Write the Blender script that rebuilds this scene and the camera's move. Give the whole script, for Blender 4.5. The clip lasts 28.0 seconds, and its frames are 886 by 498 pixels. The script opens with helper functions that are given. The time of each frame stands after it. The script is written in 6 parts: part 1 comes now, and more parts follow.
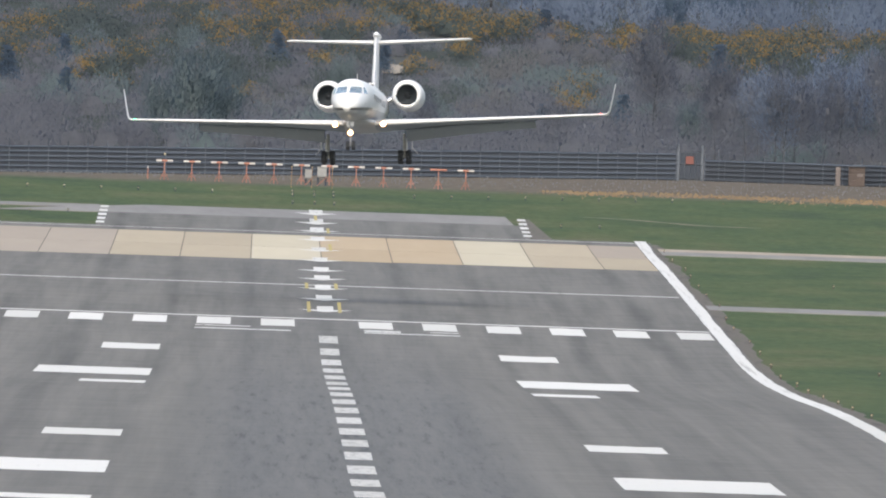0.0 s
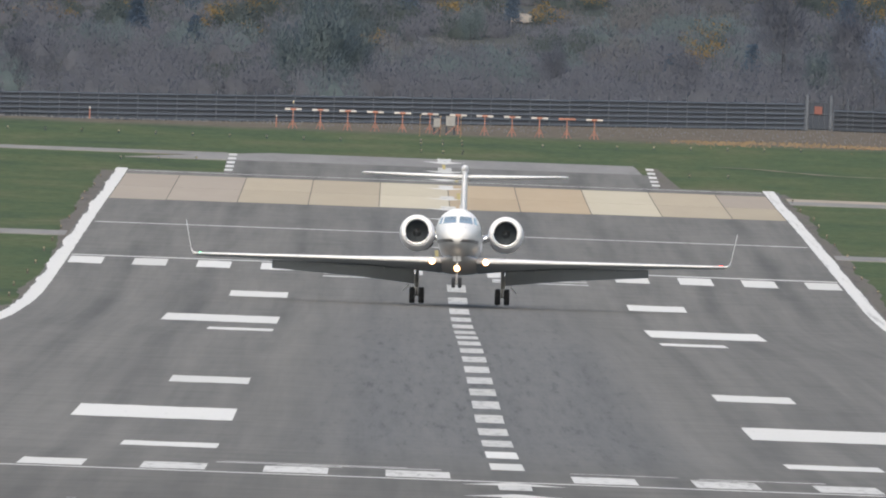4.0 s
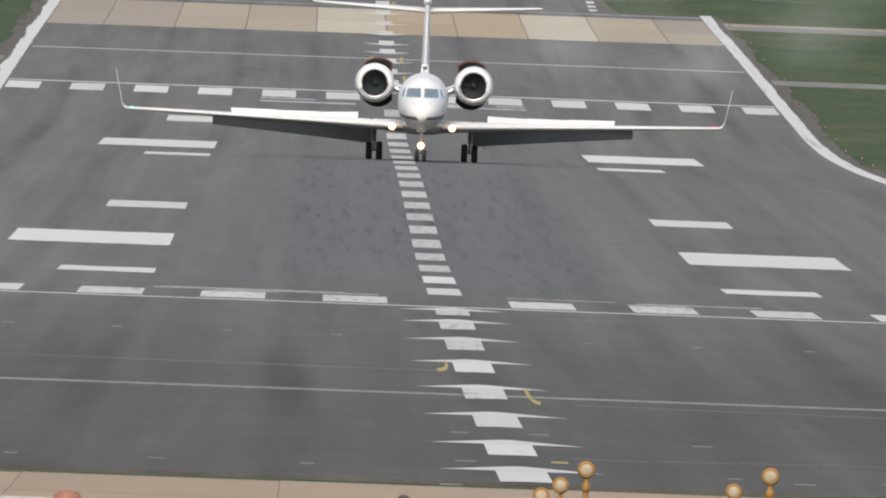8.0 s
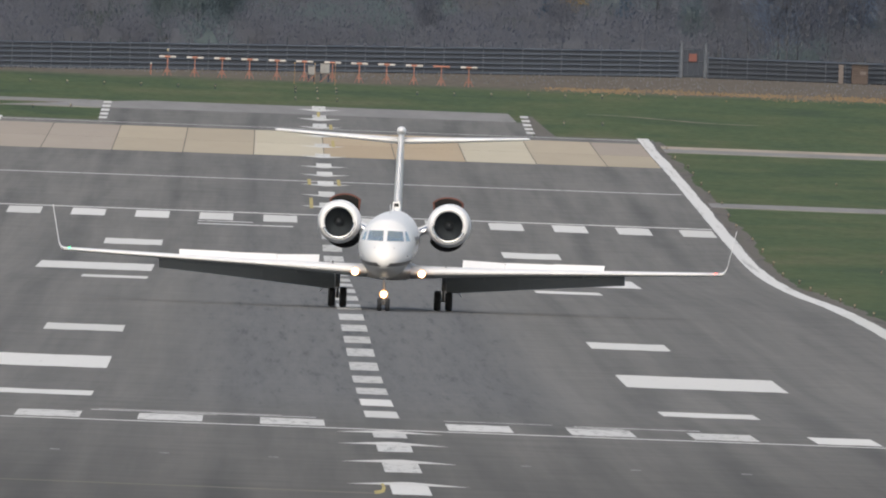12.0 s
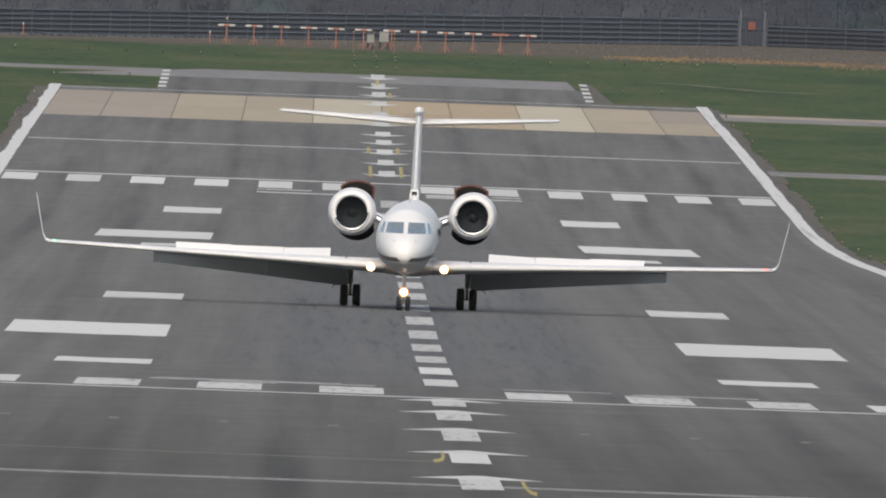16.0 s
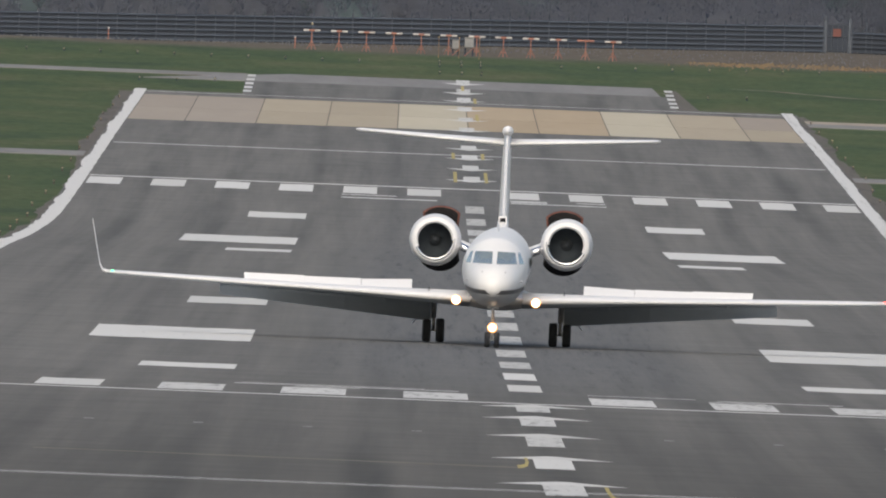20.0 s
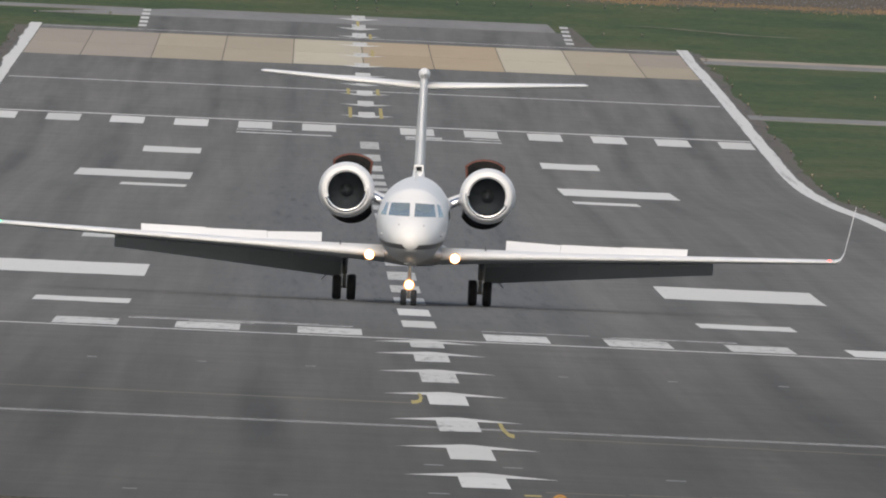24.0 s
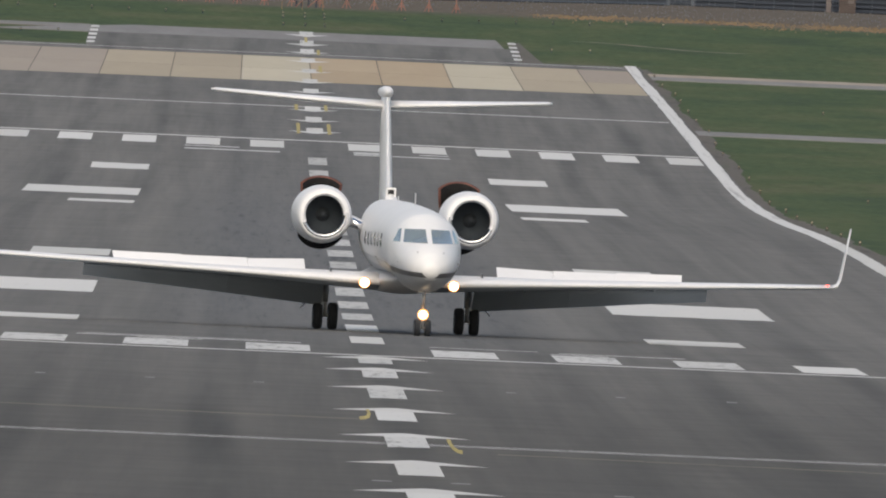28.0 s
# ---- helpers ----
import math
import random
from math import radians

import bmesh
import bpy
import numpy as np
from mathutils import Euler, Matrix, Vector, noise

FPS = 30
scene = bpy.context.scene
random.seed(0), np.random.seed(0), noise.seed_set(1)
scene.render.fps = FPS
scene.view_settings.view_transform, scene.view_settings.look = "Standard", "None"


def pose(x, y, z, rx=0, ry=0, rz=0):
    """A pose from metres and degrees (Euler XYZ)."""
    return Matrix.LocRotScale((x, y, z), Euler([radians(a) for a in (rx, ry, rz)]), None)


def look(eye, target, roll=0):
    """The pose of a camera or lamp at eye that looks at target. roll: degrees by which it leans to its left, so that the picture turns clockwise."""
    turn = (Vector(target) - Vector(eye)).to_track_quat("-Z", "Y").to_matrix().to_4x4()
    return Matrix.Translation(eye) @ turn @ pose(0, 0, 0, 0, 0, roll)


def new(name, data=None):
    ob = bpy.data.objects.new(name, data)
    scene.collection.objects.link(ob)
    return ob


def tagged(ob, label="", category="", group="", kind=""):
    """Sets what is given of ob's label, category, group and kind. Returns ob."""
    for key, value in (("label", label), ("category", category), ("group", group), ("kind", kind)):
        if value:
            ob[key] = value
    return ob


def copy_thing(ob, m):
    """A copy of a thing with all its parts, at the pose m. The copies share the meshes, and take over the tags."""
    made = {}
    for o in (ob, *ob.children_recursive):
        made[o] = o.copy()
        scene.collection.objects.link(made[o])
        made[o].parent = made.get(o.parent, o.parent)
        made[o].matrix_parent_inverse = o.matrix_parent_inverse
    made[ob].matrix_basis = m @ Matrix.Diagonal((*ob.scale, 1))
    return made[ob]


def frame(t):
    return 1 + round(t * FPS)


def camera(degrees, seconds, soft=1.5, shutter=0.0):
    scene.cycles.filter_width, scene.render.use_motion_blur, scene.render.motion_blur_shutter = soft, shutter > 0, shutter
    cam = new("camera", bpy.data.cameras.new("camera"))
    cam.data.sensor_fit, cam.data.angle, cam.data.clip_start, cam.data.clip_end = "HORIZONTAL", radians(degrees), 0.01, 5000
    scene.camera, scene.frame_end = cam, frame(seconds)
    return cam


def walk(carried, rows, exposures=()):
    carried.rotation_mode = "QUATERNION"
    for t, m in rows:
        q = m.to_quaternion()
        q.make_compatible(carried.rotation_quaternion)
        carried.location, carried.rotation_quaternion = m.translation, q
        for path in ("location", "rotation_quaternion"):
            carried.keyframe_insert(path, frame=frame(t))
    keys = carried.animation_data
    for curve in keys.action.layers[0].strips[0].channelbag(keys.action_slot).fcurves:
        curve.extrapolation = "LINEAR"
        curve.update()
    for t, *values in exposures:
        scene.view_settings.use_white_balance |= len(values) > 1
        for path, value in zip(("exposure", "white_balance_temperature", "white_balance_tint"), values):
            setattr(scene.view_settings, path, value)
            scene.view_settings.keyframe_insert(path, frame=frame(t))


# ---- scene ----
cam = camera(1.1230, 28.0, soft=2.0)
# the tripod stands on a mound beyond the near end of the runway; it only pans, tilts and leans a little
EYE = (-3.88, 0.0, 11.52)
# seconds, yaw, pitch, lean
PAN = [
    (0, -0.2334, -0.1648, 1.95),
    (0.1, -0.2337, -0.1749, 1.95),
    (0.2, -0.2283, -0.1844, 1.96),
    (0.3, -0.2153, -0.1828, 1.97),
    (0.4, -0.1850, -0.1545, 1.97),
    (0.5, -0.1599, -0.1346, 1.98),
    (0.6, -0.1443, -0.0993, 1.98),
    (0.7, -0.1280, -0.0849, 1.99),
    (0.8, -0.1111, -0.0733, 1.99),
    (0.9, -0.0943, -0.0632, 2.00),
    (1, -0.0804, -0.0566, 2.01),
    (1.1, -0.0744, -0.0497, 2.01),
    (1.2, -0.0678, -0.0471, 2.02),
    (1.3, -0.0636, -0.0480, 2.02),
    (1.4, -0.0601, -0.0518, 2.03),
    (1.5, -0.0574, -0.0577, 2.03),
    (1.6, -0.0570, -0.0678, 2.04),
    (1.7, -0.0609, -0.0770, 2.05),
    (2, -0.0763, -0.1081, 2.06),
    (2.2, -0.0848, -0.1265, 2.07),
    (2.5, -0.0902, -0.1759, 2.09),
    (2.7, -0.0954, -0.2031, 2.10),
    (3, -0.0951, -0.2341, 2.12),
    (3.5, -0.0708, -0.2350, 2.12),
    (5.5, -0.1035, -0.2370, 2.12),
    (6, -0.1144, -0.3011, 2.12),
    (6.5, -0.1079, -0.3572, 2.12),
    (7, -0.1241, -0.4061, 2.12),
    (7.5, -0.1381, -0.4371, 2.12),
    (8, -0.1610, -0.4541, 2.12),
    (8.5, -0.1740, -0.4386, 2.12),
    (9, -0.1675, -0.3801, 2.12),
    (9.5, -0.1695, -0.3169, 2.12),
    (10, -0.1789, -0.3008, 2.11),
    (10.5, -0.2178, -0.3051, 2.11),
    (11, -0.2486, -0.3061, 2.11),
    (11.5, -0.2561, -0.3137, 2.11),
    (12, -0.2347, -0.2958, 2.11),
    (12.5, -0.1948, -0.3023, 2.11),
    (14.5, -0.2119, -0.3095, 2.10),
    (15, -0.1694, -0.3046, 2.10),
    (15.5, -0.1655, -0.3169, 2.10),
    (16, -0.1613, -0.3386, 2.09),
    (16.5, -0.1537, -0.3467, 2.09),
    (17, -0.1232, -0.2969, 2.09),
    (17.5, -0.0793, -0.2916, 2.11),
    (18, -0.0676, -0.3022, 2.13),
    (18.5, -0.0837, -0.3319, 2.16),
    (19, -0.0842, -0.3435, 2.18),
    (19.5, -0.0804, -0.3548, 2.22),
    (20, -0.0539, -0.3354, 2.26),
    (20.5, -0.0371, -0.3100, 2.31),
    (21, -0.0770, -0.3375, 2.36),
    (21.5, -0.1280, -0.3731, 2.41),
    (23.5, -0.1560, -0.3722, 2.49),
    (24, -0.1908, -0.4116, 2.51),
    (24.5, -0.2085, -0.4382, 2.53),
    (25, -0.1681, -0.4480, 2.55),
    (25.5, -0.1808, -0.4273, 2.54),
    (26, -0.1955, -0.4202, 2.53),
    (26.5, -0.2125, -0.4337, 2.52),
    (27, -0.2276, -0.4351, 2.51),
    (27.5, -0.2456, -0.4192, 2.50),
    (28, -0.2557, -0.3886, 2.49),
]
walk(cam, [(t, pose(*EYE, 90 + tilt, 0, yaw) @ pose(0, 0, 0, 0, 0, lean)) for t, yaw, tilt, lean in PAN],
     exposures=[(0.0, 0.83, 6440, 7.0), (1.2, 0.77, 6440, 7.0), (3.0, 0.66, 6520, 7.0), (5.5, 0.54, 6560, 7.2), (6.5, 0.40, 6600, 7.5), (7.0, 0.32, 6600, 7.5), (8.0, 0.38, 6600, 7.5), (9.0, 0.47, 6600, 7.5), (10.0, 0.34, 6600, 7.5), (11.0, 0.37, 6600, 7.5), (15.0, 0.27, 6600, 7.5), (17.0, 0.17, 6600, 7.5), (19.0, 0.20, 6600, 7.5), (20.0, 0.17, 6600, 7.5), (21.0, 0.23, 6600, 7.5), (24.0, 0.15, 6600, 7.5), (25.0, 0.29, 6600, 7.5), (26.0, 0.12, 6600, 7.5), (27.0, 0.05, 6600, 7.5), (28.0, 0.12, 6600, 7.5)])

# ---------------------------------------------------------------- light
world = bpy.data.worlds.new("overcast_sky")
scene.world = world
world.use_nodes = True
wn = world.node_tree
sky = wn.nodes.new("ShaderNodeTexSky")
sky.sky_type = "NISHITA"
sky.sun_disc = False
sky.sun_elevation = radians(42)
sky.sun_rotation = radians(188)
sky.air_density = 1.0
sky.dust_density = 5.0
sky.ozone_density = 1.0
wn.links.new(sky.outputs[0], wn.nodes["Background"].inputs[0])
wn.nodes["Background"].inputs[1].default_value = 0.15
sun_data = bpy.data.lights.new("sun", "SUN")
sun_data.energy = 0.65
sun_data.angle = radians(40)
sun_data.color = (1.0, 0.965, 0.92)
sun = new("sun", sun_data)
sun.matrix_world = look((-14, -95, 84), (0, 0, 0))


# ---------------------------------------------------------------- materials
def shader(name):
    m = bpy.data.materials.new(name)
    m.use_nodes = True
    return m, m.node_tree, m.node_tree.nodes["Principled BSDF"]


def add(nt, kind, **values):
    n = nt.nodes.new(kind)
    for key, v in values.items():
        n.inputs[key].default_value = v
    return n


def coords(nt, scale=(1, 1, 1)):
    tc = nt.nodes.new("ShaderNodeTexCoord")
    mp = nt.nodes.new("ShaderNodeMapping")
    mp.inputs["Scale"].default_value = scale
    nt.links.new(tc.outputs["Object"], mp.inputs["Vector"])
    return mp.outputs["Vector"]


def grain(nt, vec, scale, detail=4.0, rough=0.6):
    n = add(nt, "ShaderNodeTexNoise", Scale=scale, Detail=detail, Roughness=rough)
    if vec is not None:
        nt.links.new(vec, n.inputs["Vector"])
    return n.outputs["Fac"]


def ramp(nt, fac, stops):
    n = nt.nodes.new("ShaderNodeValToRGB")
    e = n.color_ramp.elements
    while len(e) < len(stops):
        e.new(0.5)
    for item, (p, c) in zip(e, stops):
        item.position, item.color = p, (*c, 1)
    nt.links.new(fac, n.inputs["Fac"])
    return n.outputs["Color"]


def mixed(nt, fac, a, b, kind="MIX"):
    n = nt.nodes.new("ShaderNodeMix")
    n.data_type, n.blend_type = "RGBA", kind
    for sock, v in ((n.inputs[0], fac), (n.inputs[6], a), (n.inputs[7], b)):
        if isinstance(v, bpy.types.NodeSocket):
            nt.links.new(v, sock)
        else:
            sock.default_value = v if isinstance(v, float) else (*v, 1)
    return n.outputs[2]


def bumped(nt, bsdf, height, strength, distance=0.02):
    b = add(nt, "ShaderNodeBump", Strength=strength, Distance=distance)
    nt.links.new(height, b.inputs["Height"])
    nt.links.new(b.outputs["Normal"], bsdf.inputs["Normal"])


def surface(name, dark, light, scale=3.0, rough=0.7, metal=0.0, bump=0.15, stretch=(1, 1, 1), fine=8.0, coat=0.0, per="", spec=0.5):
    """A plain material whose colour wanders between two tones at two scales."""
    m, nt, b = shader(name)
    vec = coords(nt, stretch)
    big = grain(nt, vec, scale, 5.0)
    small = grain(nt, vec, scale * fine, 3.0)
    col = ramp(nt, big, [(0.32, dark), (0.68, light)])
    col = mixed(nt, 0.3, col, ramp(nt, small, [(0.3, dark), (0.7, light)]))
    if per:
        info = nt.nodes.new("ShaderNodeObjectInfo" if per == "object" else "ShaderNodeNewGeometry")
        rnd = info.outputs["Random" if per == "object" else "Random Per Island"]
        col = mixed(nt, 0.55 if per == "object" else 0.3, col, ramp(nt, rnd, [(0.0, dark), (1.0, light)]))
    nt.links.new(col, b.inputs["Base Color"])
    b.inputs["Roughness"].default_value = rough
    b.inputs["Metallic"].default_value = metal
    b.inputs["Coat Weight"].default_value = coat
    b.inputs["Specular IOR Level"].default_value = spec
    if bump:
        bumped(nt, b, small, bump)
    return m


def glowing(name, color, strength):
    m, nt, b = shader(name)
    b.inputs["Base Color"].default_value = (*color, 1)
    b.inputs["Emission Color"].default_value = (*color, 1)
    b.inputs["Emission Strength"].default_value = strength
    return m


def make_asphalt():
    m, nt, b = shader("runway_asphalt")
    vec = coords(nt)
    lanes = coords(nt, (0.55, 0.0011, 1))
    streaks = coords(nt, (1.6, 0.006, 1))
    patches = coords(nt, (0.19, 0.0035, 1))
    sep = nt.nodes.new("ShaderNodeSeparateXYZ")
    nt.links.new(vec, sep.inputs[0])
    # the near end was resurfaced with a darker mix
    old = nt.nodes.new("ShaderNodeMapRange")
    old.inputs[1].default_value, old.inputs[2].default_value = 1010.0, 1420.0
    nt.links.new(sep.outputs[1], old.inputs[0])
    tone = mixed(nt, old.outputs[0], (0.104, 0.100, 0.0915), (0.153, 0.150, 0.1405))
    base = mixed(nt, 0.85, tone, ramp(nt, grain(nt, lanes, 1.0, 3.0), [(0.34, (0.83, 0.835, 0.84)), (0.45, (0.94, 0.945, 0.947)), (0.54, (1.02, 1.02, 1.02)), (0.66, (1.12, 1.115, 1.11))]), "MULTIPLY")
    dark = ramp(nt, grain(nt, streaks, 1.0, 4.0), [(0.38, (0.80, 0.805, 0.81)), (0.56, (1, 1, 1))])
    col = mixed(nt, 0.5, base, dark, "MULTIPLY")
    spots = ramp(nt, grain(nt, patches, 1.0, 4.0, 0.55), [(0.40, (0.84, 0.84, 0.85)), (0.5, (1, 1, 1)), (0.64, (1.08, 1.08, 1.07))])
    col = mixed(nt, 0.3, col, spots, "MULTIPLY")
    # scuffs and short scratches all over
    scuffs = ramp(nt, grain(nt, coords(nt, (0.35, 0.12, 1)), 1.0, 6.0, 0.7), [(0.34, (0.86, 0.86, 0.86)), (0.5, (1, 1, 1)), (0.66, (1.13, 1.12, 1.11))])
    col = mixed(nt, 0.7, col, scuffs, "MULTIPLY")
    # darker soft bands along the joints between the paving lanes
    lane = nt.nodes.new("ShaderNodeMath")
    lane.operation, lane.inputs[1].default_value, lane.inputs[2].default_value = "MULTIPLY_ADD", 1 / 4.46, 22.2 / 4.46
    nt.links.new(sep.outputs[0], lane.inputs[0])
    saw = nt.nodes.new("ShaderNodeMath")
    saw.operation, saw.inputs[1].default_value = "PINGPONG", 0.5
    nt.links.new(lane.outputs[0], saw.inputs[0])
    seam = nt.nodes.new("ShaderNodeMapRange")
    seam.inputs[1].default_value, seam.inputs[2].default_value = 0.17, 0.04
    nt.links.new(saw.outputs[0], seam.inputs[0])
    patchy = nt.nodes.new("ShaderNodeMath")
    patchy.operation = "MULTIPLY"
    nt.links.new(seam.outputs[0], patchy.inputs[0])
    nt.links.new(ramp(nt, grain(nt, coords(nt, (0.3, 0.006, 1)), 1.0, 3.0), [(0.36, (0.1, 0.1, 0.1)), (0.6, (0.9, 0.9, 0.9))]), patchy.inputs[1])
    col = mixed(nt, patchy.outputs[0], col, mixed(nt, 1.0, col, (0.74, 0.745, 0.755), "MULTIPLY"))
    # tyre rubber and scuffs where aircraft touch down and brake
    rub = nt.nodes.new("ShaderNodeValToRGB")
    rub.color_ramp.elements[0].position, rub.color_ramp.elements[0].color = 0.0, (0, 0, 0, 1)
    rub.color_ramp.elements[1].position, rub.color_ramp.elements[1].color = 1.0, (0, 0, 0, 1)
    for p, v in ((0.32, 0.0), (0.37, 1.0), (0.48, 1.0), (0.60, 0.35)):
        e = rub.color_ramp.elements.new(p)
        e.color = (v, v, v, 1)
    scaled = nt.nodes.new("ShaderNodeMath")
    scaled.operation, scaled.inputs[1].default_value = "DIVIDE", 4000.0
    nt.links.new(sep.outputs[1], scaled.inputs[0])
    nt.links.new(scaled.outputs[0], rub.inputs["Fac"])
    across = nt.nodes.new("ShaderNodeMath")
    across.operation = "ABSOLUTE"
    nt.links.new(sep.outputs[0], across.inputs[0])
    band = nt.nodes.new("ShaderNodeMapRange")
    band.inputs[1].default_value, band.inputs[2].default_value = 7.5, 4.0
    nt.links.new(across.outputs[0], band.inputs[0])
    amount = nt.nodes.new("ShaderNodeMath")
    amount.operation = "MULTIPLY"
    nt.links.new(rub.outputs["Color"], amount.inputs[0])
    nt.links.new(band.outputs[0], amount.inputs[1])
    flecks = ramp(nt, grain(nt, coords(nt, (2.6, 0.021, 1)), 1.0, 8.0, 0.78), [(0.37, (0.045, 0.05, 0.06)), (0.43, (0.108, 0.112, 0.116)), (0.58, (0.140, 0.143, 0.145))])
    am = nt.nodes.new("ShaderNodeMath")
    am.operation, am.inputs[1].default_value = "MULTIPLY", 0.6
    nt.links.new(amount.outputs[0], am.inputs[0])
    col = mixed(nt, am.outputs[0], col, flecks)
    nt.links.new(col, b.inputs["Base Color"])
    b.inputs["Roughness"].default_value = 0.9
    b.inputs["Specular IOR Level"].default_value = 0.15
    return m


def make_paint(name, clean, worn, wear=0.42, stretch=(3.5, 0.16, 1)):
    m, nt, b = shader(name)
    n = grain(nt, coords(nt, stretch), 1.0, 6.0, 0.75)
    col = ramp(nt, n, [(wear - 0.14, worn), (wear + 0.02, clean)])
    info = nt.nodes.new("ShaderNodeObjectInfo")
    tone = ramp(nt, info.outputs["Random"], [(0, (0.86, 0.86, 0.85)), (1, (1, 1, 1))])
    nt.links.new(mixed(nt, 1.0, col, tone, "MULTIPLY"), b.inputs["Base Color"])
    b.inputs["Roughness"].default_value = 0.8
    b.inputs["Specular IOR Level"].default_value = 0.2
    return m


def make_ground():
    m, nt, b = shader("airfield_grass")
    vec = coords(nt)
    n1 = grain(nt, coords(nt, (0.12, 0.02, 1)), 1.0, 5.0)
    n2 = grain(nt, coords(nt, (1.5, 0.15, 1)), 1.0, 4.0, 0.7)
    green = ramp(nt, n1, [(0.30, (0.046, 0.067, 0.040)), (0.44, (0.060, 0.088, 0.044)), (0.56, (0.074, 0.096, 0.047)), (0.68, (0.100, 0.106, 0.060))])
    green = mixed(nt, 0.7, green, ramp(nt, n2, [(0.3, (0.66, 0.70, 0.62)), (0.7, (1.2, 1.15, 1.1))]), "MULTIPLY")
    dry = ramp(nt, n2, [(0.25, (0.082, 0.072, 0.058)), (0.75, (0.145, 0.122, 0.098))])
    sep = nt.nodes.new("ShaderNodeSeparateXYZ")
    nt.links.new(vec, sep.inputs[0])
    wob = nt.nodes.new("ShaderNodeMath")
    wob.operation, wob.inputs[1].default_value = "MULTIPLY_ADD", 50.0
    nt.links.new(n1, wob.inputs[0])
    nt.links.new(sep.outputs[1], wob.inputs[2])
    far = nt.nodes.new("ShaderNodeMapRange")
    far.inputs[1].default_value, far.inputs[2].default_value = 3308.0, 3336.0
    nt.links.new(wob.outputs[0], far.inputs[0])
    heath = ramp(nt, n2, [(0.25, (0.052, 0.058, 0.058)), (0.75, (0.090, 0.093, 0.088))])
    hilly = nt.nodes.new("ShaderNodeMapRange")
    hilly.inputs[1].default_value, hilly.inputs[2].default_value = 3452.0, 3500.0
    nt.links.new(sep.outputs[1], hilly.inputs[0])
    nt.links.new(mixed(nt, hilly.outputs[0], mixed(nt, far.outputs[0], green, dry), heath), b.inputs["Base Color"])
    b.inputs["Roughness"].default_value = 0.95
    b.inputs["Specular IOR Level"].default_value = 0.1
    return m


ASPHALT = make_asphalt()
PAINT = make_paint("white_marking_paint", (0.60, 0.60, 0.58), (0.35, 0.35, 0.34), 0.39)
WORN = make_paint("worn_white_paint", (0.57, 0.57, 0.555), (0.19, 0.19, 0.185), 0.46)
SCUFFED = make_paint("scuffed_white_paint", (0.50, 0.50, 0.483), (0.26, 0.26, 0.254), 0.48)
YELLOW = make_paint("yellow_marking_paint", (0.44, 0.365, 0.14), (0.26, 0.235, 0.15), 0.46)
FADED = make_paint("faded_yellow_paint", (0.178, 0.162, 0.122), (0.145, 0.139, 0.126), 0.5)
DABS = make_paint("grey_worn_paint", (0.27, 0.27, 0.265), (0.14, 0.14, 0.138), 0.5)
STREAKED = make_paint("streaked_white_paint", (0.58, 0.58, 0.565), (0.27, 0.27, 0.265), 0.43, (2.2, 0.014, 1))
GRASS = make_ground()
CONCRETE = surface("tan_concrete", (0.31, 0.265, 0.19), (0.39, 0.335, 0.245), 0.5, 0.9, 0, 0, (1, 0.05, 1), 6, per="object")
CONCRETE_PALE = surface("pale_cream_concrete", (0.41, 0.37, 0.275), (0.49, 0.445, 0.34), 0.5, 0.9, 0, 0, (1, 0.05, 1), 6, per="object")
CONCRETE_OCHRE = surface("ochre_concrete", (0.34, 0.265, 0.17), (0.42, 0.335, 0.225), 0.5, 0.9, 0, 0, (1, 0.05, 1), 6, per="object")
CONCRETE_NEAR = surface("stained_brown_concrete", (0.29, 0.222, 0.145), (0.355, 0.275, 0.185), 0.5, 0.9, 0, 0, (1, 0.05, 1), 6, per="object")
CONCRETE_DULL = surface("dull_brown_concrete", (0.27, 0.23, 0.185), (0.34, 0.295, 0.24), 0.5, 0.9, 0, 0, (1, 0.05, 1), 6, per="object")
ROADWAY = surface("pale_road", (0.25, 0.215, 0.165), (0.36, 0.31, 0.24), 0.3, 0.9, 0, 0, (1, 0.06, 1), 6)
TRACK = surface("trodden_dry_grass", (0.10, 0.10, 0.062), (0.19, 0.165, 0.115), 0.9, 0.95, 0, 0, (1, 0.08, 1), 4)
OLDTAR = surface("grey_old_asphalt", (0.15, 0.146, 0.142), (0.215, 0.208, 0.2), 0.3, 0.9, 0, 0, (1, 0.05, 1), 6)


def make_shoulder():
    m, nt, b = shader("gravelly_shoulder")
    n = grain(nt, coords(nt, (1.1, 0.03, 1)), 1.0, 5.0, 0.65)
    col = ramp(nt, n, [(0.3, (0.055, 0.047, 0.039)), (0.48, (0.100, 0.086, 0.072)), (0.6, (0.088, 0.078, 0.060)), (0.72, (0.062, 0.073, 0.042))])
    nt.links.new(col, b.inputs["Base Color"])
    b.inputs["Roughness"].default_value = 0.95
    return m


SHOULDER = make_shoulder()

